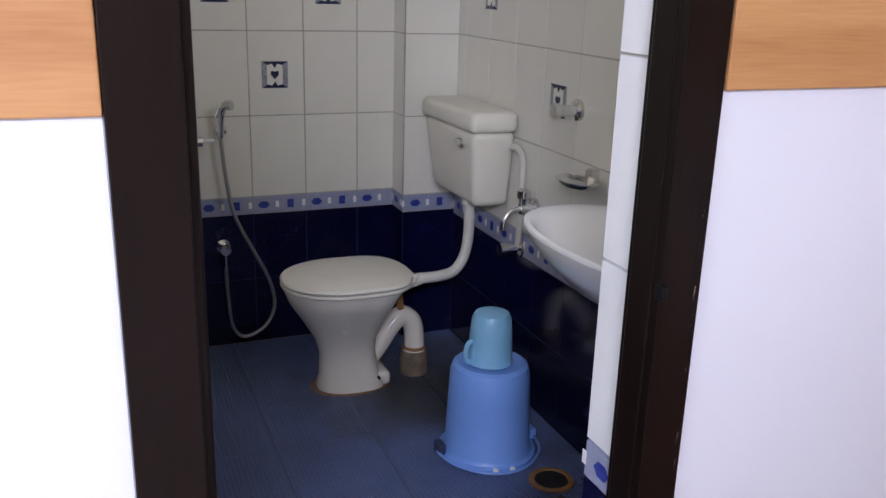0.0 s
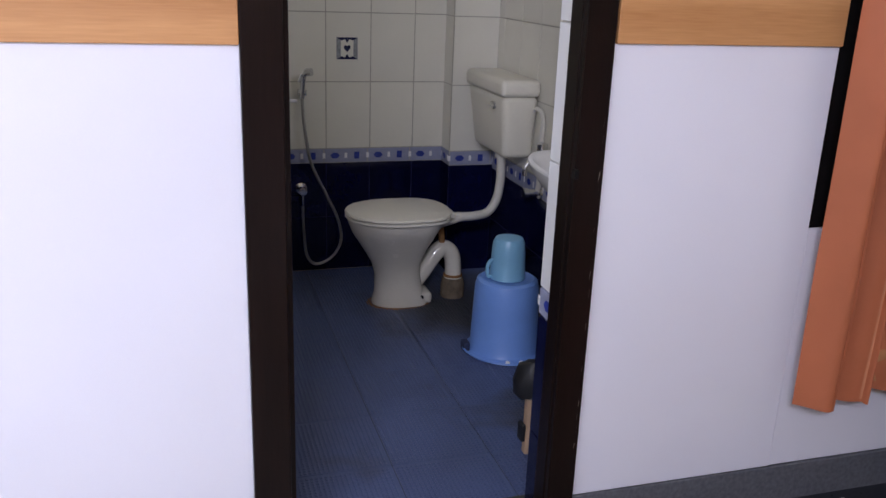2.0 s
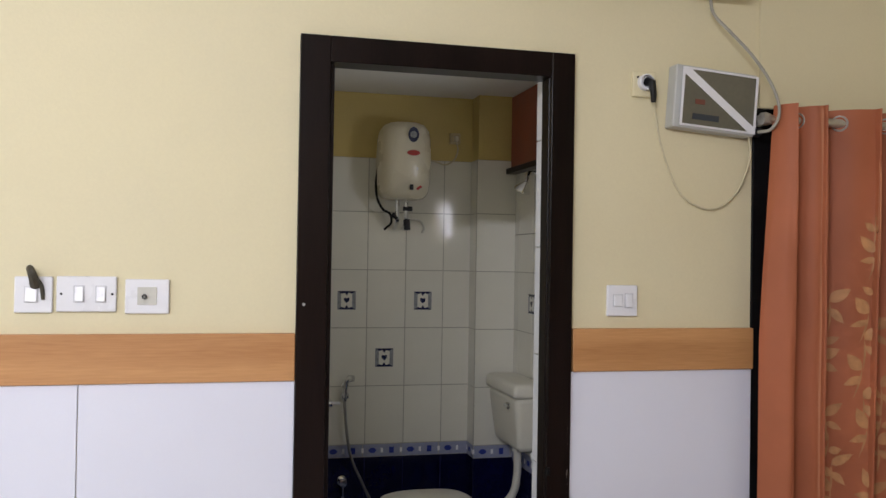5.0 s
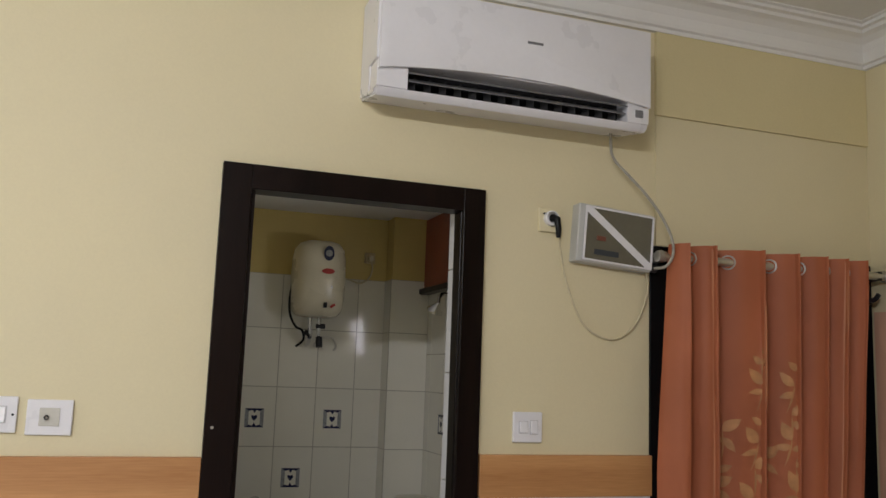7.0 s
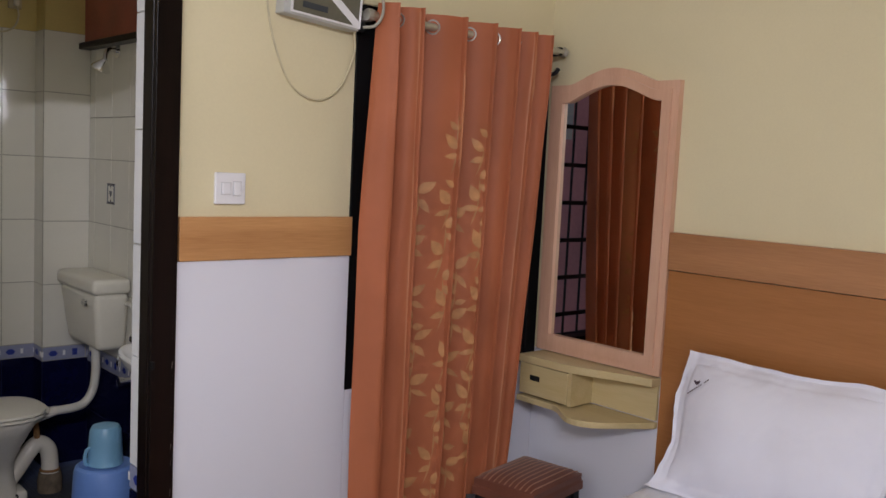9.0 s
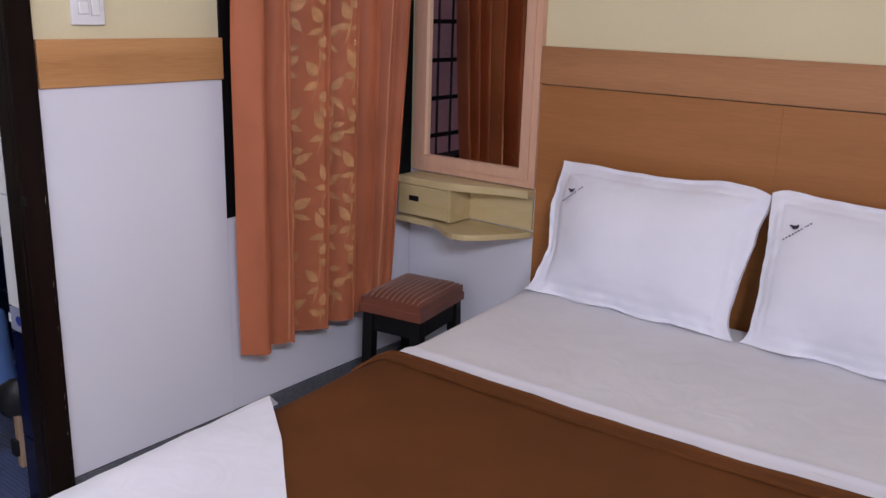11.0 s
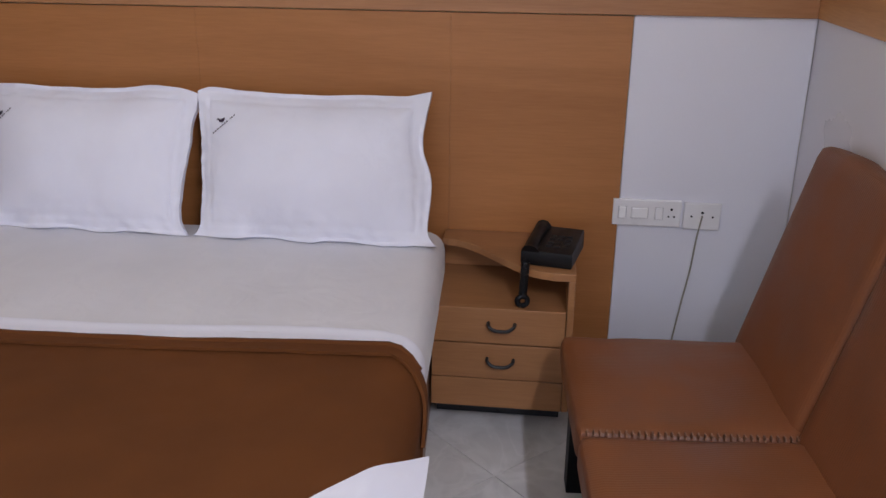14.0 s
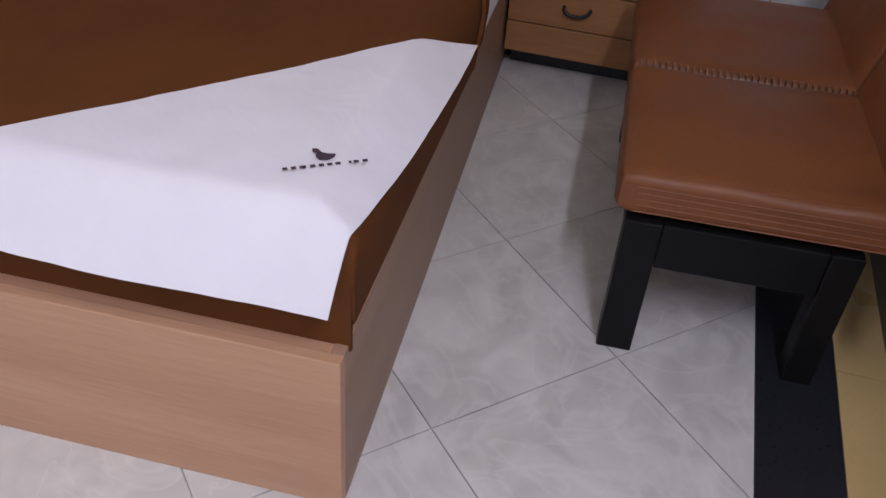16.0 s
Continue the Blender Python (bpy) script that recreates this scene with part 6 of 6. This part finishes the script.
part("rose", lathe([(0.010, 0), (0.016, 0.012), (0.040, 0.042), (0.042, 0.050), (0.036, 0.053), (0, 0.053)], seg=24, m=pose(0, 0, 0, 205, 18), at=(BR - 0.073, 2.905, 1.815)), chrome, shw, "", True)
part("socket_glint", lathe([(0.03, 0), (0.03, 0.004), (0, 0.004)], seg=20, m=pose(0, 0, 0, 0, -90), at=(BR - 0.001, 2.95, 1.86)), chrome, shw)
w3 = tagged(thing("window_3", (BR, 1.85, VZ0), "small barred ventilator window of the bathroom", "window"), kind="structure")
part("frame", box(BR + 0.02, BR + 0.06, VY0, VY1, VZ0, VZ0 + 0.02), white_plastic, w3)
part("frame", box(BR + 0.02, BR + 0.06, VY0 + 0.26, VY0 + 0.28, VZ0 + 0.02, VZ1), white_plastic, w3)

for k in range(5):
    part("slat", moved(box(-0.003, 0.003, 0.0, VY1 - VY0 - 0.002, -0.031, 0.031), pose(BR + 0.125, VY0 + 0.001, VZ0 + 0.032 + k * 0.0515, 0, 24, 0)), stabiliser_grey, w3, "grey ventilator slat")

dr_ = thing("floor_drain", (1.525, 2.145, BF), "open round floor drain with a rusty rim", "drain")
part("rim", lathe([(0.066, 0), (0.064, 0.005), (0.050, 0.006), (0.048, 0.001)], seg=30, at=(1.525, 2.145, BF)), rust, dr_, "", True)
part("grate", lathe([(0.050, 0.0), (0.047, 0.003), (0.02, 0.0015), (0, 0.0015)], seg=30, at=(1.525, 2.145, BF)), dark_hole, dr_, "dark drain opening", True)
for k, (x, y) in enumerate(((1.39, 2.23), (1.425, 2.256), (1.44, 2.222))):
    b = lathe([(0, -0.009), (0.007, -0.006), (0.009, 0), (0.007, 0.006), (0, 0.009)], seg=14, at=(x, y, BF + 0.009))
    tagged(part("naphthalene_ball", b, soap_white, None, "", True), "small white moth ball on the bathroom floor", "moth ball", "moth balls by the drain")
br = thing("floor_brush", (1.235, 1.66, BF), "black bristled floor brush standing on its beige wooden handle", "brush")
part("handle", box(1.218, 1.266, 1.640, 1.668, BF, 0.115, 0.006), beige_stick, br, "beige wooden handle")
b = lathe([(0.0, 0.10), (0.035, 0.10), (0.058, 0.125), (0.062, 0.165), (0.050, 0.205), (0.03, 0.222), (0, 0.226)], seg=20, sx=1.0, sy=0.8, at=(1.240, 1.655, -0.012))
for v in b.verts:
    v.co += 0.012 * Vector((noise.noise(v.co * 30), noise.noise(v.co * 30 + Vector((5, 0, 0))), noise.noise(v.co * 30 + Vector((0, 9, 0)))))
part("bristles", b, iron, br, "worn black bristles", True)
part("foot_pad", box(1.205, 1.2185, 1.64, 1.675, -0.045, 0.01, 0.004), iron, br)

# ---- tiles ----
def tile_mesh(name, w, h, d, material, bev=0.0016):
    b = box(0, w, 0, d, 0, h)
    for v in b.verts:
        if v.co.y < d / 2:
            v.co.x += bev if v.co.x < w / 2 else -bev
            v.co.z += bev if v.co.z < h / 2 else -bev
    me = bpy.data.meshes.new(name)
    b.to_mesh(me)
    b.free()
    me.materials.append(material)
    return me
_tiles = {}
def tile(root, m, u0, u1, z0, z1, material, name="tile", d=0.008):
    w, h = round(u1 - u0 - 0.0016, 4), round(z1 - z0 - 0.0016, 4)
    key = (w, h, material.name, d)
    if key not in _tiles:
        _tiles[key] = tile_mesh(name, w, h, d, material)
    ob = part(name, None, None, root, data=_tiles[key])
    ob.matrix_basis = m @ pose(u0 + 0.0008, 0, z0 + 0.0008)
    return ob
def motif(root, m, u, z):
    """A printed ornament: grey square, pale field, two dark chevrons and a heart."""
    def flat(pts, off, mat):
        return part("motif", prism(pts, 0, 0.0006, m=m @ pose(u, -0.0004 - off, z, 90)), mat, root)
    s = 0.047
    flat([(-s, -s), (s, -s), (s, s), (-s, s)], 0.0, print_grey)
    flat([(-0.6 * s, -0.85 * s), (0.6 * s, -0.85 * s), (0.6 * s, 0.85 * s), (-0.6 * s, 0.85 * s)], 0.0007, tile_white)
    for g in (1, -1):
        flat([(-s, g * s), (s, g * s), (0.55 * s, g * 0.72 * s), (0.2 * s, g * 0.82 * s), (0, g * 0.5 * s), (-0.2 * s, g * 0.82 * s), (-0.55 * s, g * 0.72 * s)][::g], 0.0014, print_navy)
    flat([(0, -0.34 * s), (0.30 * s, 0.0), (0.30 * s, 0.24 * s), (0.14 * s, 0.30 * s), (0, 0.2 * s), (-0.14 * s, 0.30 * s), (-0.30 * s, 0.24 * s), (-0.30 * s, 0.0)], 0.0014, print_navy)
def border(root, m, u0, u1, z0, z1):
    u = u0
    zc = (z0 + z1) / 2
    k = 0
    while u < u1 - 0.01:
        e = min(u + 0.2, u1)
        tile(root, m, u, e, z0, z1, tile_border, "border_tile")
        for o, kind in ((0.05, 'd'), (0.1, 'o'), (0.15, 's'), (0.0, 'o')):
            c = u + o
            if c > e - 0.015:
                continue
            if kind == 'd':
                pts, mat = [(-0.022, 0), (-0.010, -0.013), (0.010, -0.013), (0.022, 0), (0.010, 0.013), (-0.010, 0.013)], print_blue
            elif kind == 's':
                pts, mat = [(-0.012, -0.016), (0.012, -0.016), (0.012, 0.016), (-0.012, 0.016)], print_blue
            else:
                pts, mat = [(-0.006, -0.012), (0.006, -0.012), (0.006, 0.012), (-0.006, 0.012)], white_plastic
            part("motif", prism(pts, 0, 0.0006, m=m @ pose(c, -0.0004, zc, 90)), mat, root)
        u = e
        k += 1
def tiled(name, m, joints, label, z_border, motifs=(), rows_white=None, top=1.955):
    root = tagged(thing(name, (0, 0, 0), label, "wall tiles"), kind="structure")
    zb0, zb1 = z_border
    part("tile_bed", moved(box(joints[0], joints[-1], 0.0015, 0.0085, zb0, top), m), tile_bed, root)
    part("tile_bed", moved(box(joints[0], joints[-1], 0.0015, 0.0085, BF, zb0), m), navy_bed, root)
    rows = rows_white or [zb1, 0.782, 1.080, 1.378, 1.676, top]
    for u0, u1 in zip(joints, joints[1:]):
        for z0, z1 in zip(rows, rows[1:]):
            tile(root, m, u0, u1, z0, z1, tile_white)
        for z0, z1 in ((BF, 0.165), (0.165, zb0)):
            tile(root, m, u0, u1, z0, z1, tile_navy)
    border(root, m, joints[0], joints[-1], zb0, zb1)
    for u, z in motifs:
        motif(root, m, u, z)
    return root
m_back = pose(0, BACK, 0)
tiled("bathroom_tiles_back", m_back, [0.717, 0.927, 1.127, 1.327, 1.477], "cream wall tiles over a printed border and navy tiles", (0.418, 0.484), [(0.822, 1.221), (1.220, 1.221), (1.021, 0.927)])
m_col = pose(0, 3.280, 0)
tiled("bathroom_tiles_column", m_col, [1.470, 1.682], "cream and navy tiles on the corner column", (0.418, 0.484))
m_cside = pose(1.470, BACK, 0, 0, 0, -90)
tiled("bathroom_tiles_column_side", m_cside, [0.0, 0.124], "cream and navy tiles on the corner column", (0.418, 0.484))
m_right = pose(BR, 3.280, 0, 0, 0, -90)
jr = [0.0] + [0.07 + 0.2 * k for k in range(10)] + [1.97]
right = tagged(thing("bathroom_tiles_right", (0, 0, 0), "cream wall tiles over a printed border and navy tiles", "wall tiles"), kind="structure")
part("tile_bed", moved(box(0, 1.97, 0.0015, 0.0085, 0.402, 1.570), m_right), tile_bed, right)
part("tile_bed", moved(box(0, 1.97, 0.0015, 0.0085, BF, 0.402), m_right), navy_bed, right)
for u0, u1 in zip(jr, jr[1:]):
    for z0, z1 in zip([0.484, 0.782, 1.080, 1.378, 1.570, 1.955], [0.782, 1.080, 1.378, 1.570, 1.955]):
        y0, y1 = 3.280 - u1, 3.280 - u0
        if z0 > 1.5 and y1 > VY0 and y0 < VY1:
            continue
        tile(right, m_right, u0, u1, z0, z1, tile_white)
    for z0, z1 in ((BF, 0.165), (0.165, 0.400)):
        tile(right, m_right, u0, u1, z0, z1, tile_navy)
border(right, m_right, 0.0, 1.97, 0.402, 0.482)
for u, z in ((0.76, 0.935), (0.27, 1.225), (1.16, 1.225)):
    motif(right, m_right, u, z)
m_duct = pose(0.715, 3.295, 0, 0, 0, 90)
tiled("bathroom_tiles_duct", m_duct, [0.0, 0.108], "cream and navy tiles on the pipe duct", (0.418, 0.484), rows_white=[0.484, 0.684, 0.884, 1.084, 1.284, 1.484, 1.684, 1.955])
m_left = pose(BL, T, 0, 0, 0, 90)
tiled("bathroom_tiles_left", m_left, [0.2 * k for k in range(10)] + [1.985], "cream and navy tiles on the side wall", (0.418, 0.484))
m_rev = pose(1.080, T, 0, 0, 0, -90)
rv = tagged(thing("bathroom_tiles_reveal", (0, 0, 0), "cream tiles lightened as if daylit, and navy tiles, on the door reveal", "wall tiles"), kind="structure")
for z0, z1 in ((0.575, 0.875), (0.875, 1.175), (1.175, 1.475), (1.475, 1.775), (1.775, 1.945)):
    tile(rv, m_rev, 0.0, 0.094, z0, z1, lit_reveal_tile)
for z0, z1 in ((BF, 0.2), (0.2, 0.505)):
    tile(rv, m_rev, 0.0, 0.094, z0, z1, tile_navy)
border(rv, m_rev, 0.0, 0.094, 0.507, 0.573)
m_front = pose(BR, T, 0, 0, 0, 180)
tiled("bathroom_tiles_front", m_front, [0.0, 0.2, 0.4, 0.588], "cream and navy tiles beside the door", (0.418, 0.484))

# ribbed blue floor tiles of the bathroom
def clip(poly, x0, x1, y0, y1):
    for ax, lim, keep in ((0, x0, 1), (0, x1, -1), (1, y0, 1), (1, y1, -1)):
        out = []
        for k in range(len(poly)):
            a, b = poly[k], poly[(k + 1) % len(poly)]
            ia, ib = (a[ax] - lim) * keep >= 0, (b[ax] - lim) * keep >= 0
            if ia:
                out.append(a)
            if ia != ib:
                t = (lim - a[ax]) / (b[ax] - a[ax])
                out.append((a[0] + t * (b[0] - a[0]), a[1] + t * (b[1] - a[1])))
        poly = out
        if not poly:
            break
    return poly
bf = tagged(thing("bathroom_floor_tiles", (0, 0, BF), "blue studded anti-slip tiles of the bathroom floor", "floor tiles"), kind="structure")
stud_v, stud_f = [], []
for i in range(-3, 3):
    for j in range(-6, 3):
        x0, y0 = 1.127 + 0.3 * i, 2.88 + 0.3 * j
        X0, X1, Y0, Y1 = max(x0 + 0.0015, BL), min(x0 + 0.2985, BR), max(y0 + 0.0015, T + 0.02), min(y0 + 0.2985, BACK)
        if X1 - X0 < 0.01 or Y1 - Y0 < 0.01:
            continue
        part("tile", box(X0, X1, Y0, Y1, BF - 0.008, BF - 0.0012), bath_floor_tile, bf)
        for a in range(int((X1 - X0 - 0.006) / 0.0135)):
            for c in range(int((Y1 - Y0 - 0.006) / 0.0135)):
                x, y, k = X0 + 0.005 + a * 0.0135, Y0 + 0.005 + c * 0.0135, len(stud_v)
                stud_v += [(x, y, BF - 0.0013), (x + 0.0088, y, BF - 0.0013), (x + 0.0088, y + 0.0098, BF - 0.0013), (x, y + 0.0098, BF - 0.0013),
                           (x + 0.0015, y + 0.0015, BF + 0.0015), (x + 0.0073, y + 0.0015, BF + 0.0015), (x + 0.0073, y + 0.0083, BF + 0.0015), (x + 0.0015, y + 0.0083, BF + 0.0015)]
                stud_f += [(k + 4, k + 5, k + 6, k + 7), (k, k + 1, k + 5, k + 4), (k + 1, k + 2, k + 6, k + 5), (k + 2, k + 3, k + 7, k + 6), (k + 3, k, k + 4, k + 7)]
stud_mesh = bpy.data.meshes.new("studs")
stud_mesh.from_pydata(stud_v, [], stud_f)
ribs = bmesh.new()
ribs.from_mesh(stud_mesh)
bpy.data.meshes.remove(stud_mesh)
tagged(part("studs", ribs, bath_floor_tile, bf), kind="stuff")

# bedroom floor: diagonal marble-look tiles inside a dark granite border
fl = tagged(thing("floor_tiles", (0, 0, 0), "pale grey marble-look floor tiles laid diagonally", "floor tiles"), kind="structure")
FX0, FX1, FY0, FY1 = WEST + 0.2, HEAD - 0.2, -1.635, 0.98
S, C = 0.40, math.sqrt(0.5)
for i in range(-9, 10):
    for j in range(-9, 10):
        a0, b0 = i * S + 0.0014, j * S + 0.0014
        a1, b1 = (i + 1) * S - 0.0014, (j + 1) * S - 0.0014
        poly = [(1.13 + C * (a - b_), -1.38 + C * (a + b_)) for a, b_ in ((a0, b0), (a1, b0), (a1, b1), (a0, b1))]
        poly = clip(poly, FX0, FX1, FY0, FY1)
        if len(poly) >= 3:
            part("tile", prism(poly, -0.008, 0.0), floor_tile, fl)
gb = tagged(thing("floor_border", (0, 0, 0), "dark granite floor border along the walls", "floor border"), kind="structure")
for x0, x1, y0, y1 in ((WEST, HEAD, FY1 + 0.002, 1.058), (WEST, CAS_L - 0.001, 1.058, NORTH - 0.0145), (CAS_R + 0.001, HEAD - 0.0145, 1.058, NORTH - 0.0145),
                       (WEST, HEAD - 0.0145, -1.785, FY0 - 0.002), (FX1 + 0.002, HEAD - 0.0145, FY0, FY1), (WEST, FX0 - 0.002, FY0, FY1)):
    part("slab", box(x0, x1, y0, y1, -0.008, 0.0005), granite, gb)
cs = tagged(thing("floor_edge", (0, 0, 0), "cream stone floor strip beside the wall", "floor strip"), kind="structure")
for k in range(7):
    part("slab", box(WEST + k * 0.59, min(WEST + k * 0.59 + 0.588, HEAD - 0.015), SOUTH + 0.0145, -1.787, -0.008, 0.0), cream_stone, cs)
